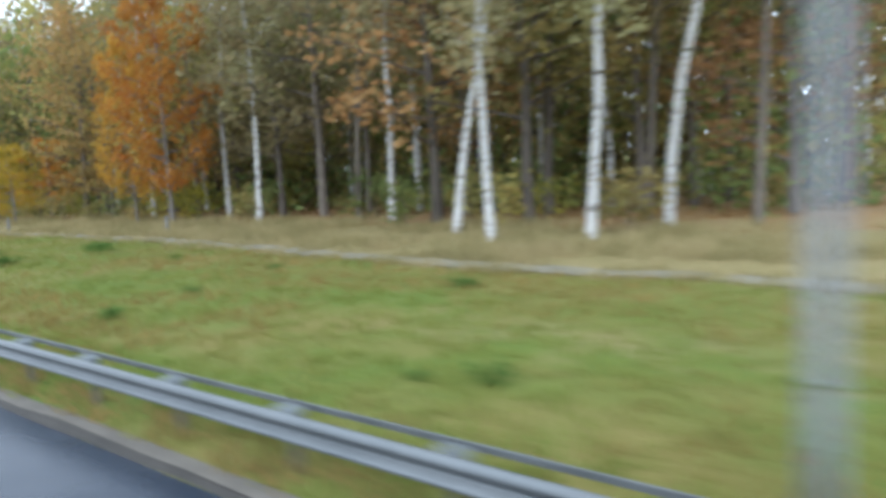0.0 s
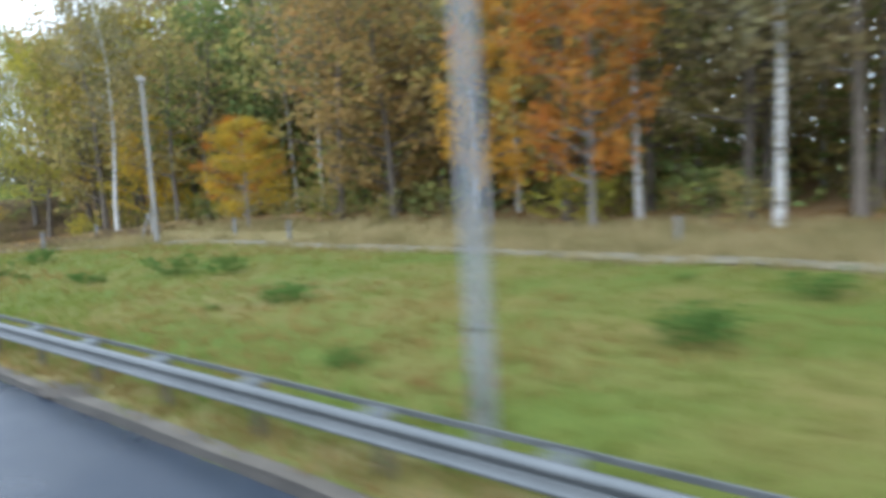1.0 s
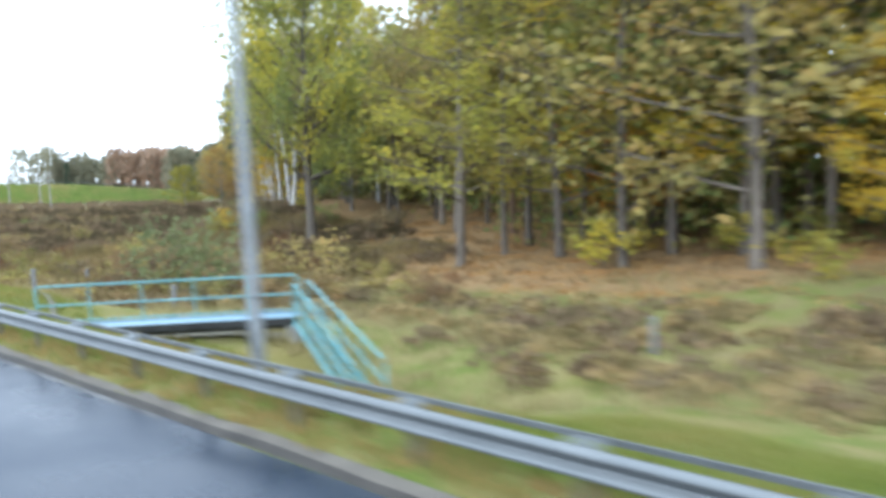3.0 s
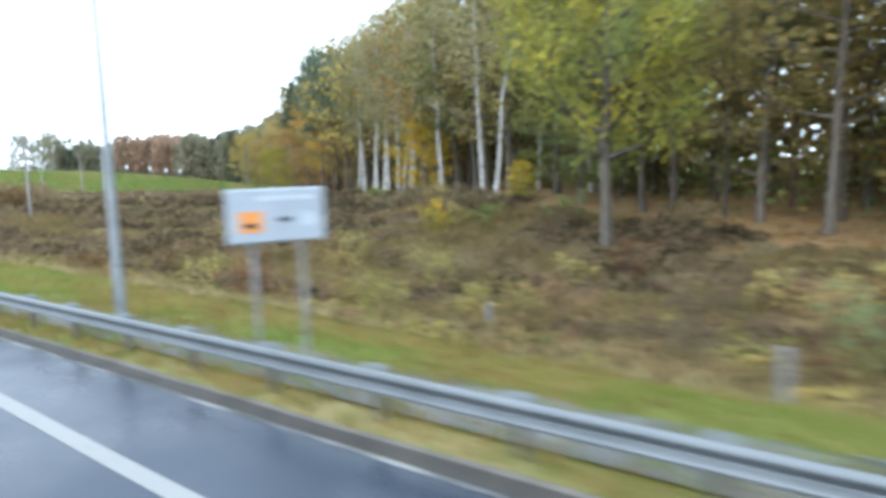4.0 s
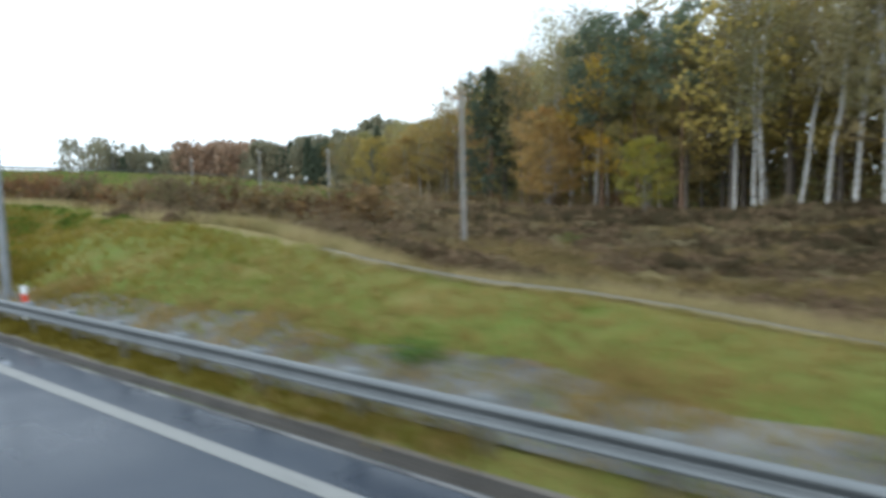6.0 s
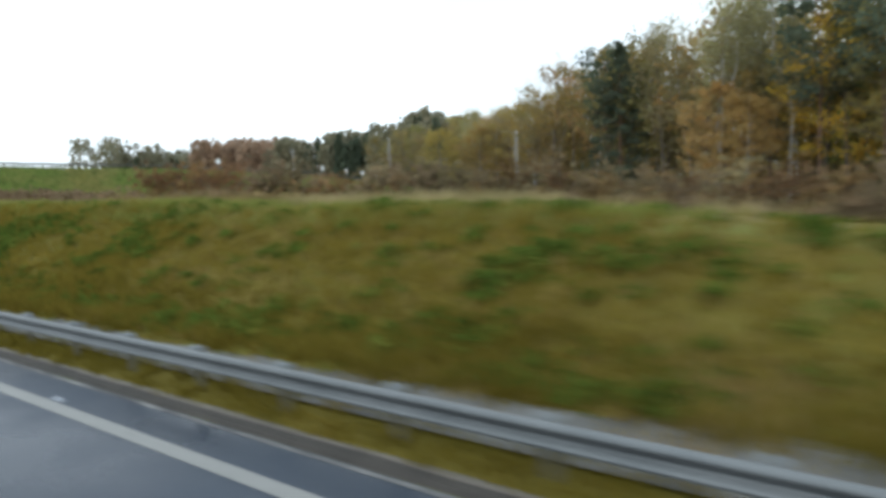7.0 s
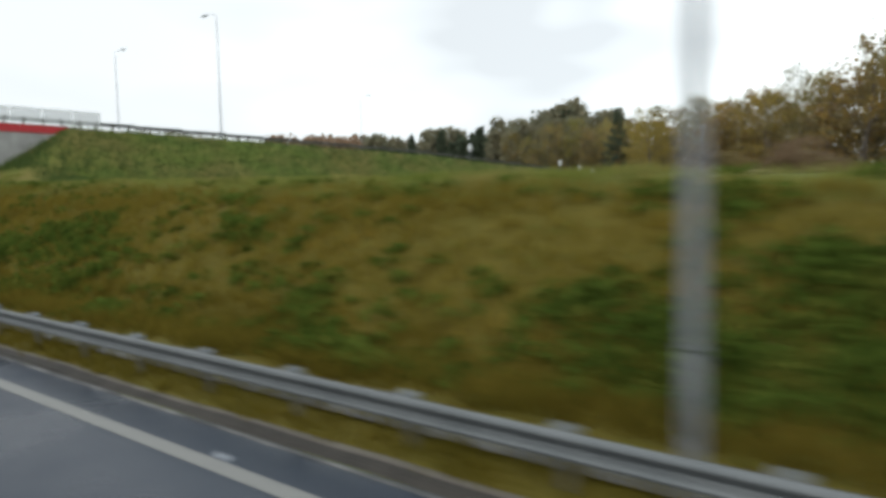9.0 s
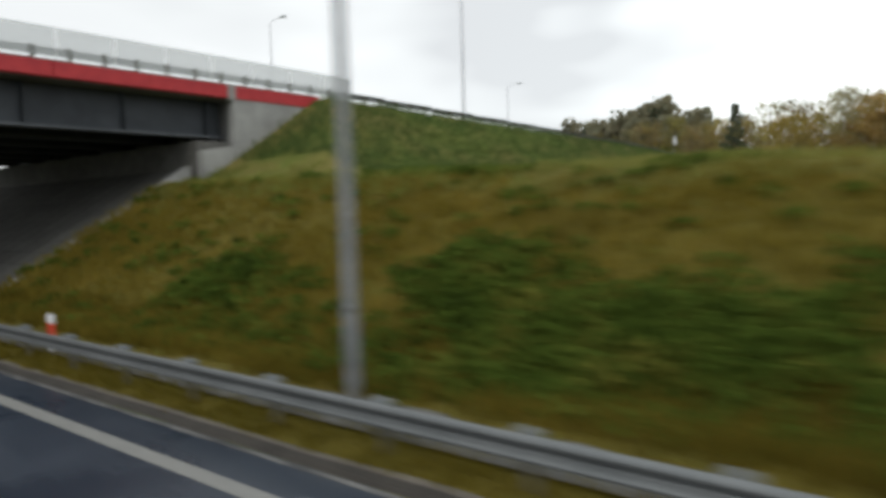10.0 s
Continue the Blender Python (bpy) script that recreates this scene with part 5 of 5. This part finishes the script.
frng = random.Random(5)
rust_spots, green_spots, olive_spots = [], [], []
line = [(168, 318), (186, 345), (199, 378), (200, 410), (193, 447), (180, 480), (170, 514)]
for i in range(230):
    s = frng.random() * (len(line) - 1)
    k = int(s)
    x = line[k][0] + (line[k + 1][0] - line[k][0]) * (s - k) + frng.uniform(-3, 26)
    y = line[k][1] + (line[k + 1][1] - line[k][1]) * (s - k) + frng.uniform(-6, 6)
    near = min(abs(y - 447), 60)
    if near < 22 and frng.random() < 0.8:
        rust_spots.append((x, y, frng.uniform(21, 26), frng.uniform(5, 7), False))
    elif abs(y - 378) < 14 or frng.random() < 0.2:
        green_spots.append((x, y, frng.uniform(19, 26), frng.uniform(3.5, 4.5), True))
    else:
        olive_spots.append((x, y, frng.uniform(19, 25) if not 455 < y < 495 else frng.uniform(17, 23), frng.uniform(4, 6.5), False))
olive_spots += [(150, 505, 27, 7, False), (158, 498, 25, 7, False), (176, 508, 26, 7, False), (168, 512, 29, 8, False), (160, 522, 25, 8, False), (172, 520, 28, 7, False)]
far_wood("far_wood", L_FAR_RUST, 1, rust_spots, 1.9, "far rust-coloured wood on the skyline, haze in its colour")
far_wood("far_wood", L_PINE, 2, green_spots, 1.7, "far dark conifers on the skyline")
far_wood("far_wood", L_FAR, 3, olive_spots, 1.9, "far olive brown wood on the skyline, haze in its colour")


# dense understorey deep in the wood, which closes the view between the stems
def understorey(name, mat, label, seed, n, near, deep, tall, power, size, gate, y0=-4, y1=335):
    g = np.random.default_rng(seed)
    y = g.uniform(y0, y1, n)
    e = np.array([forest_edge(q) for q in y])
    x = e + near + deep * g.random(n)
    z = np.array([height(a, min(b, 330)) for a, b in zip(x, y)]) + tall * g.random(n) ** power
    keep = (y < 122) | (y > 182) | (x - e > 9)
    lump = np.array([noise.noise((a * 0.15, b * 0.15, c * 0.12 + seed * 7)) for a, b, c in zip(x, y, z)])
    c = np.stack([x, y, z], 1)[(lump > gate) & keep]
    v, f = leaf_faces(g, c, size, 0.5, 0.2)
    tagged(new(name, mesh_of(name, v.tolist(), f.tolist(), mat)), label, "thicket", kind="stuff")


understorey("thicket", L_SHADE, "olive brown thicket deep in the wood", 1, 38000, 14, 30, 17, 1.2, 0.75, -0.12)
understorey("thicket", L_OLIVE, "olive green thicket deep in the wood", 2, 21000, 14, 30, 17, 1.2, 0.75, -0.12)
g = np.random.default_rng(12)
deep = np.stack([g.uniform(44, 82, 52000), g.uniform(-2, 150, 52000), 0.5 + 23 * g.random(52000) ** 1.1], 1)
deep = deep[deep[:, 0] > np.array([forest_edge(q) + 13 for q in deep[:, 1]])]
v, f = leaf_faces(g, deep, 0.98, 0.5, 0.2)
tagged(new("thicket", mesh_of("thicket", v.tolist(), f.tolist(), L_SHADE)), "olive brown thicket far inside the wood", "thicket", kind="stuff")
understorey("undergrowth", L_GREEN, "dark green undergrowth between the stems", 3, 14000, 3.5, 12, 5, 1.6, 0.45, 0.0)
understorey("undergrowth", L_GREEN, "olive green foliage of young trees between the stems", 8, 30000, 5, 13, 13, 1.1, 0.42, 0.02, -4, 100)
understorey("undergrowth", L_OLIVE, "olive brown undergrowth between the stems", 4, 16000, 3.5, 12, 6, 1.5, 0.5, 0.0)
understorey("thicket", L_SHADE, "grey brown thicket behind the stems", 5, 38000, 7, 24, 15, 1.2, 0.65, -0.45, 122, 340)
understorey("thicket", L_SHADE, "grey brown thicket behind the birches", 6, 34000, 8, 16, 14, 1.2, 0.5, -0.6, 128, 205)
understorey("thicket", L_SHADE, "grey brown thicket at the foot of the wood", 7, 32000, 3, 20, 14, 1.2, 0.58, -0.5, 212, 335)

# ---- heath and scrub ----
SCRUB = {"brown": (L_BROWN, "brown heather bush on the heath"), "tan": (L_TAN, "straw-coloured dry bush on the heath"), "olive": (L_OLIVE, "olive green bush on the heath"), "green": (L_GREEN, "dark green bush on the heath")}


def plant_bush(x, y, s, mat, label, flatten=0.8):
    me = BUSH[rng.randrange(3)]
    b = thing("bush", pose(x, y, height(x, y) - 0.08, 0, 0, rng.uniform(0, 360)) @ Matrix.Diagonal((s, s, s * flatten, 1)), label, "bush", "heath bushes")
    for nm, m, k in (("branchwork", me[0], BARK), ("foliage", me[1], mat)):
        ob = part(nm, m, None, b)
        ob.material_slots[0].link = "OBJECT"
        ob.material_slots[0].material = k


plant_bush(15.5, 102.7, 1.6, L_PALE, "pale green willow bush in the ditch", 1.05)
plant_bush(16.4, 101.9, 1.3, L_PALE, "pale green willow bush in the ditch", 1.0)
plant_bush(37.6, 133.1, 1.0, L_YELLOW, "bright yellow autumn bush on the heath", 1.1)
plant_bush(35.6, 131.0, 1.0, L_LIME, "yellow-green bush on the heath")
plant_bush(24.5, 104.0, 1.5, L_OLIVE, "olive bush in the ditch", 0.8)
for x, y in ((41.0, 116.5), (43.5, 116.0), (46, 118.5)):
    plant_bush(x, y, 1.2, L_BROWN, "dark brown heather bush under the oak", 0.7)
for _ in range(62):
    y = rng.uniform(100, 220)
    lo, hi = crest(y) + 3.2, min(forest_edge(y) - 1.0, 75)
    x = lo + (hi - lo) * rng.random() ** 1.2
    n = noise.noise((x * 0.07, y * 0.07, 4))
    kind = "brown" if n + rng.uniform(-0.25, 0.25) > -0.02 else rng.choice(("tan", "tan", "olive", "brown"))
    if rng.random() < 0.06:
        kind = "green"
    plant_bush(x, y, rng.uniform(0.55, 1.15), SCRUB[kind][0], SCRUB[kind][1], rng.uniform(0.55, 0.9))
for _ in range(54):
    y = rng.uniform(2, 92)
    x = forest_edge(y) + rng.uniform(-1.5, 9)
    mat, lab = rng.choice(((L_OLIVE, "olive undergrowth bush at the wood's edge"), (L_LIME, "yellow-green undergrowth bush at the wood's edge"), (L_GREEN, "dark green undergrowth bush at the wood's edge"), (L_OLIVE, "olive undergrowth bush at the wood's edge")))
    plant_bush(x, y, rng.uniform(0.7, 1.5), mat, lab)
BRUSH = ((L_TAN, "straw-coloured brush in the hollow below the verge"), (L_OLIVE, "olive brush in the hollow below the verge"), (L_TAN, "straw-coloured brush in the hollow below the verge"), (L_SHRUB, "reddish brown brush in the hollow below the verge"), (L_OLIVE, "olive brush in the hollow below the verge"), (L_BROWN, "dark brown brush in the hollow below the verge"))
for _ in range(62):
    y = rng.uniform(104, 138)
    x = rng.uniform(crest(y) + 3.5, crest(y) + 20)
    if 12 < x < 19 and 109 < y < 116:
        continue
    mat, lab = BRUSH[rng.randrange(6)]
    plant_bush(x, y, rng.uniform(0.6, 1.05), mat, lab, rng.uniform(0.7, 1.0))
for _ in range(18):
    mat, lab = BRUSH[rng.randrange(6)]
    plant_bush(rng.uniform(14, 22), rng.uniform(92, 104), rng.uniform(0.6, 0.95), mat, lab, rng.uniform(0.6, 0.85))
for k in range(46):
    y = 184 + 42 * (k + rng.random()) / 46
    plant_bush(23.8 + (225 - y) * 0.22 + rng.uniform(-0.9, 0.9), y, rng.uniform(1.15, 1.6), rng.choice((L_SHRUB, L_SHRUB, L_SHRUB, L_BROWN)), "reddish brown bush in a rough hedge above the cutting", 0.95)

for _ in range(36):
    y = rng.uniform(192, 258)
    plant_bush(forest_edge(y) + rng.uniform(-6, 1), y, rng.uniform(0.9, 1.4), rng.choice((L_BROWN, L_SHRUB, L_SHRUB, L_TAN)), "reddish brown shrub in front of the wood")
for _ in range(30):
    y = rng.uniform(120, 176)
    plant_bush(forest_edge(y) - rng.uniform(1.5, 9), y, rng.uniform(0.8, 1.3), rng.choice((L_BROWN, L_BROWN, L_GREEN)), "dark bush on the heath below the birches", 0.7)


def heath_cover(name, mat, label, seed, count, low, high, area, wide=(0.35, 1.0), sprays=50, size=0.25):
    """Low heather and scrub that closes over the ground."""
    g = np.random.default_rng(seed)
    cs = []
    while len(cs) < count:
        x, y = area(g)
        w = g.uniform(*wide)
        h = g.uniform(low, high)
        n = sprays
        a, r = g.uniform(0, 2 * math.pi, n), w * np.sqrt(g.random(n))
        z = height(x, y) + h * np.sqrt(np.clip(1 - (r / w) ** 2, 0.05, 1)) * g.uniform(0.4, 1.0, n)
        cs.append(np.stack([x + r * np.cos(a), y + r * np.sin(a), z], 1))
    v, f = leaf_faces(g, np.concatenate(cs), size, 0.04, 0.1)
    tagged(new(name, mesh_of(name, v.tolist(), f.tolist(), mat)), label, "scrub", kind="stuff")


def heath_area(sign):
    def pick(g):
        while True:
            y = g.uniform(102, 240)
            lo, hi = crest(y) + (7.0 if sign > 0 and y < 150 else 2.6), min(forest_edge(y) - 0.5, 88)
            x = lo + (hi - lo) * g.random() ** 1.15
            if sign * (heath_wave(x, y) + 0.25 * noise.noise((x * 0.5, y * 0.35, 9))) > 0.0:
                return x, y
    return pick


heath_cover("heather", L_BROWN, "dark brown heather covering the heath", 21, 2100, 0.3, 0.85, heath_area(1))
heath_cover("scrub", L_TAN, "straw-coloured scrub covering the heath", 22, 1900, 0.25, 0.6, heath_area(-1))


def litter_area(g):
    y = g.uniform(72, 124)
    return forest_edge(y) - 6 + 18 * g.random(), y


def wood_floor_area(g):
    y = g.uniform(0, 80)
    return forest_edge(y) - 1.5 + 12 * g.random(), y


heath_cover("leaf_litter", L_RUST, "fallen rust-brown leaves under the trees", 31, 420, 0.01, 0.06, litter_area, (0.5, 1.6), 42, 0.15)
heath_cover("leaf_litter", L_TAN, "fallen tan leaves under the trees", 32, 420, 0.01, 0.06, litter_area, (0.5, 1.6), 42, 0.15)
heath_cover("leaf_litter", L_RUST, "fallen brown leaves on the floor of the wood", 33, 300, 0.01, 0.08, wood_floor_area, (0.5, 1.6), 36, 0.16)


def near_heath_area(g):
    while True:
        y = g.uniform(140, 200)
        x = crest(y) + 1.3 + 27 * g.random() ** 1.2
        if heath_wave(x, y) + 0.3 * noise.noise((x * 0.14, y * 0.14, 14)) > 0.0:
            return x, y


heath_cover("heather", L_BROWN, "brown heather and bramble beyond the gutter", 26, 620, 0.2, 0.7, near_heath_area)


def dark_heath_area(g):
    while True:
        y = g.uniform(112, 204)
        x = crest(y) + 6 + (min(forest_edge(y) - 1.5, 70) - crest(y) - 6) * g.random() ** 0.8
        if heath_wave(x, y) + 0.3 * noise.noise((x * 0.3, y * 0.2, 31)) > 0.16:
            return x, y


heath_cover("heather", L_HEATHER, "dark brown heather in patches below the birches", 29, 1150, 0.4, 0.95, dark_heath_area)


def straw_belt(g):
    y = g.uniform(100, 152)
    return crest(y) + 2.2 + 9 * g.random() ** 1.2, y


heath_cover("scrub", L_TAN, "straw-coloured tussocks below the verge", 27, 430, 0.2, 0.6, straw_belt)
heath_cover("scrub", L_OLIVE, "olive tussocks below the verge", 28, 120, 0.2, 0.6, straw_belt)


WEED_PATCHES = ((9.2, 236.3, 1.7, 3.6), (10.4, 228.0, 0.9, 2.4), (10.0, 211.0, 1.2, 2.4), (9.8, 258.5, 1.5, 3.0), (10.8, 250.3, 0.8, 1.8), (11.6, 219.0, 0.7, 2.5))


def weed_area(g):
    while True:
        y = g.uniform(182, 286)
        x = g.uniform(7.0, crest(y) + 0.6)
        n = noise.noise((x * 0.5, y * 0.22, 11)) + 0.5 * noise.noise((x * 1.4, y * 0.8, 3))
        n += sum(0.75 * math.exp(-((x - a) / p) ** 2 - ((y - b) / q) ** 2) for a, b, p, q in WEED_PATCHES) - 0.1
        if g.random() < (0.16 if x < 8.4 else 0.05) or n + g.normal(0, 0.12) > 0.33 + 0.3 * smooth(9.8, 11.5, x) * (1 - smooth(11.8, 12.4, x)) - 0.45 * smooth(250, 266, y) * (1 - smooth(270, 280, y)) * (1 - smooth(9.8, 12.2, x)):
            return x, y


def ditch_area(g):
    while True:
        y = g.uniform(62, 106)
        x = crest(y) + 2.5 + g.random() * (forest_edge(y) - crest(y) - 2)
        if not (7 < x < 14 and 84 < y < 98) and not (y > 76 and x > 22):
            return x, y


heath_cover("scrub", L_BROWN, "dark brown scrub and bramble beside the ditch", 24, 140, 0.2, 0.7, ditch_area)
heath_cover("scrub", L_TAN, "dull straw-coloured scrub beside the ditch", 25, 210, 0.2, 0.6, ditch_area)
heath_cover("weeds", L_WEED, "dark green weeds matted on the cutting slope", 23, 2300, 0.08, 0.3, weed_area, (0.15, 0.45), 26, 0.17)

def nettle_area(g):
    while True:
        y = g.uniform(234, 276)
        x = g.uniform(6.9, 10.8)
        n = noise.noise((x * 0.6, y * 0.3, 17)) + 0.7 * math.exp(-((y - 265.5) / 4.5) ** 2 - ((x - 8.6) / 1.9) ** 2) + 0.6 * math.exp(-((y - 237) / 2.2) ** 2 - ((x - 8.8) / 1.5) ** 2)
        if n + g.normal(0, 0.1) > 0.42:
            return x, y


heath_cover("weeds", L_WEED, "dark green nettles and weeds at the foot of the cutting", 34, 760, 0.15, 0.5, nettle_area, (0.2, 0.5), 26, 0.16)

# ---- weeds and grass ----
def plant_weed(x, y, s, low=0.8):
    me = WEED[rng.randrange(2)]
    w = thing("weed_clump", pose(x, y, height(x, y) - 0.02, 0, 0, rng.uniform(0, 360)) @ Matrix.Diagonal((s, s * rng.uniform(0.9, 1.7), s * low, 1)), "dark green leafy weed clump on the grass slope", "weed", "weed clumps")
    ob = part("foliage", me[1], None, w)
    ob.material_slots[0].link = "OBJECT"
    ob.material_slots[0].material = L_HERB


for x, y, s in ((12.4, 54, 1.2), (13.2, 42, 1.2), (11.6, 27.1, 1.2), (12.6, 44.2, 1.3), (11.0, 36.5, 0.9), (9.6, 50.5, 1.0), (15.5, 26, 0.9), (8.6, 58.8, 1.3), (7.9, 57.6, 0.9), (7.2, 162.5, 0.75)):
    plant_weed(x, y, s)
for _ in range(20):
    y = rng.uniform(0, 66)
    plant_weed(rng.uniform(7.0, crest(y) - 0.5), y, rng.uniform(0.3, 0.6))


def grass(name, mat, label, n, seed, area, tall, blades=5, clump=0.09):
    """Tufts of single blades over the stretch that the function area allows."""
    g = np.random.default_rng(seed)
    spots = []
    while len(spots) < n:
        x, y, w = area(g)
        if g.random() < w:
            spots.append((x, y, height(x, y)))
    p = np.repeat(np.array(spots), blades, axis=0)
    m = len(p)
    p[:, :2] += g.normal(0, clump, (m, 2))
    a = g.uniform(0, 2 * math.pi, m)
    h = tall * g.uniform(0.5, 1.3, m)
    w = 0.018 + 0.012 * g.random(m)
    side = np.stack([np.cos(a), np.sin(a), np.zeros(m)], 1) * w[:, None]
    tip = p + np.stack([g.normal(0, 0.35, m) * h, g.normal(0, 0.35, m) * h, h], 1)
    verts = np.stack([p - side, p + side, tip], 1).reshape(-1, 3)
    verts[:, 2] -= 0.01
    i = np.arange(m) * 3
    me = mesh_of(name, verts.tolist(), np.stack([i, i + 1, i + 2], 1).tolist(), mat)
    tagged(new(name, me), label, "grass", kind="stuff")


def verge_area(g):
    return g.uniform(5.12, 5.8), g.uniform(-6, 165), 1.0


def far_verge_area(g):
    return g.uniform(5.12, 5.8), g.uniform(160, 300), 1.0


def patchy(x, y):
    return noise.noise((x * 0.16, y * 0.1, 8)) + 0.5 * noise.noise((x * 0.6, y * 0.4, 1))


def slope_area(g):
    y = g.uniform(-4, 290)
    x = 5.8 + (crest(y) - 5.6) * g.random() ** 1.25
    return x, y, (0.2 if (100 < y < 290 and x < 6.7) or (y > 174 and x < crest(y) - 1.2) else 1.0) * (1 - 0.85 * smooth(0.0, 0.3, patchy(x, y)))


def dry_slope_area(g):
    y = g.uniform(-4, 200)
    x = 5.8 + (crest(y) - 5.6) * g.random() ** 1.25
    return x, y, smooth(-0.12 - 0.25 * smooth(135, 165, y), 0.2, patchy(x, y)) * (0.3 if y > 100 and x < 6.7 else 1.0)


def embankment_area(g):
    x = 17 + 105 * g.random() ** 1.2
    return x, 270 + 14.5 * g.random(), 1.0


def straw_area(g):
    y = g.uniform(-4, 200)
    x = crest(y) + 1.3 + g.random() ** 1.3 * (forest_edge(y) - crest(y) if y < 90 else 14 if y < 142 else 4)
    return x, y, (0.25 if 64 < y < 78 else 0.6 if 78 <= y < 100 else 1.0) * smooth(-0.35, 0.15, noise.noise((x * 0.3, y * 0.2, 6)))


def bank_straw_area(g):
    y = g.uniform(168, 290)
    x = 6.75 + (crest(y) - 6.95) * g.random() ** 1.2
    return x, y, (0.4 + 0.6 * smooth(-0.2, 0.3, noise.noise((x * 0.3, y * 0.2, 2)))) * smooth(165, 205, y + 8 * noise.noise((x * 0.2, y * 0.1, 5)))


grass("grass", L_VERGE, "brownish rank grass under the guard rail", 3000, 1, verge_area, 0.16)
grass("grass", L_TURF, "rough green grass under the guard rail", 1500, 6, verge_area, 0.14)
grass("grass", L_FOOT, "olive brown rank grass under the guard rail", 4600, 7, far_verge_area, 0.16)
grass("grass", L_TURF, "rough green grass on the roadside slope", 21000, 2, slope_area, 0.16, 4)
grass("grass", L_DRY, "yellow brown patches of grass on the roadside slope", 14000, 8, dry_slope_area, 0.18, 4)
def fringe_area(g):
    y = g.uniform(-4, 160)
    return 5.65 + 1.5 * g.random() ** 1.4, y, 1.0 if y < 68 else 0.5


def gravel_edge_area(g):
    y = g.uniform(130, 186)
    return 5.9 + 2.4 * g.random() ** 0.8, y, smooth(-0.1, 0.25, noise.noise((0, y * 0.5, 4)) + 0.4 * noise.noise((y, 0, 1)))


def path_edge_area(g):
    y = g.uniform(-4, 64)
    return crest(y) + 0.7 + g.choice((-1, 1)) * (0.55 + 0.25 * g.normal()), y, smooth(-0.3, 0.2, noise.noise((y * 0.5, 0, 2)))


grass("grass", L_STRAW, "dry tufts along the edges of the path", 1500, 12, path_edge_area, 0.22, 5)
grass("grass", L_FRINGE, "bright green grass behind the guard rail", 1700, 11, fringe_area, 0.2, 4)
grass("grass", L_VERGE, "brown weedy grass at the edge of the gravel", 1800, 10, gravel_edge_area, 0.24, 4)
grass("grass", L_STRAW, "dry straw-coloured grass above the slope", 13000, 3, straw_area, 0.45, 5, 0.16)
def heath_grass_area(g):
    y = g.uniform(104, 214)
    x = crest(y) + 2.5 + (min(forest_edge(y), 86) - crest(y) - 2.5) * g.random()
    return x, y, 1 - smooth(-0.12, 0.12, heath_wave(x, y) + 0.2 * noise.noise((x * 0.4, y * 0.3, 19)))


grass("grass", L_OCHRE, "tall ochre grass between the banks of heather", 15000, 15, heath_grass_area, 0.62, 5, 0.2)
def crest_area(g):
    y = g.uniform(186, 286)
    return crest(y) - 1.1 + 3.2 * g.random(), y, 0.25 + 0.75 * smooth(-0.3, 0.1, noise.noise((y * 0.25, 0, 23)))


grass("grass", L_TURF, "rough green grass along the top of the cutting", 5200, 16, crest_area, 0.26, 5, 0.13)
grass("grass", L_RANK, "rank olive brown grass on the cutting slope", 24000, 4, bank_straw_area, 0.28, 4)
def foot_area(g):
    y = g.uniform(178, 288)
    return 6.55 + 2.0 * g.random() ** 1.3, y, 0.35 + 0.65 * smooth(-0.3, 0.2, noise.noise((y * 0.3, 0, 7)))


grass("grass", L_FOOT, "dark olive grass along the foot of the cutting", 5200, 13, foot_area, 0.36, 5, 0.14)
grass("grass", L_BANK, "deep green grass on the side road's embankment", 26000, 9, embankment_area, 0.3, 4, 0.2)
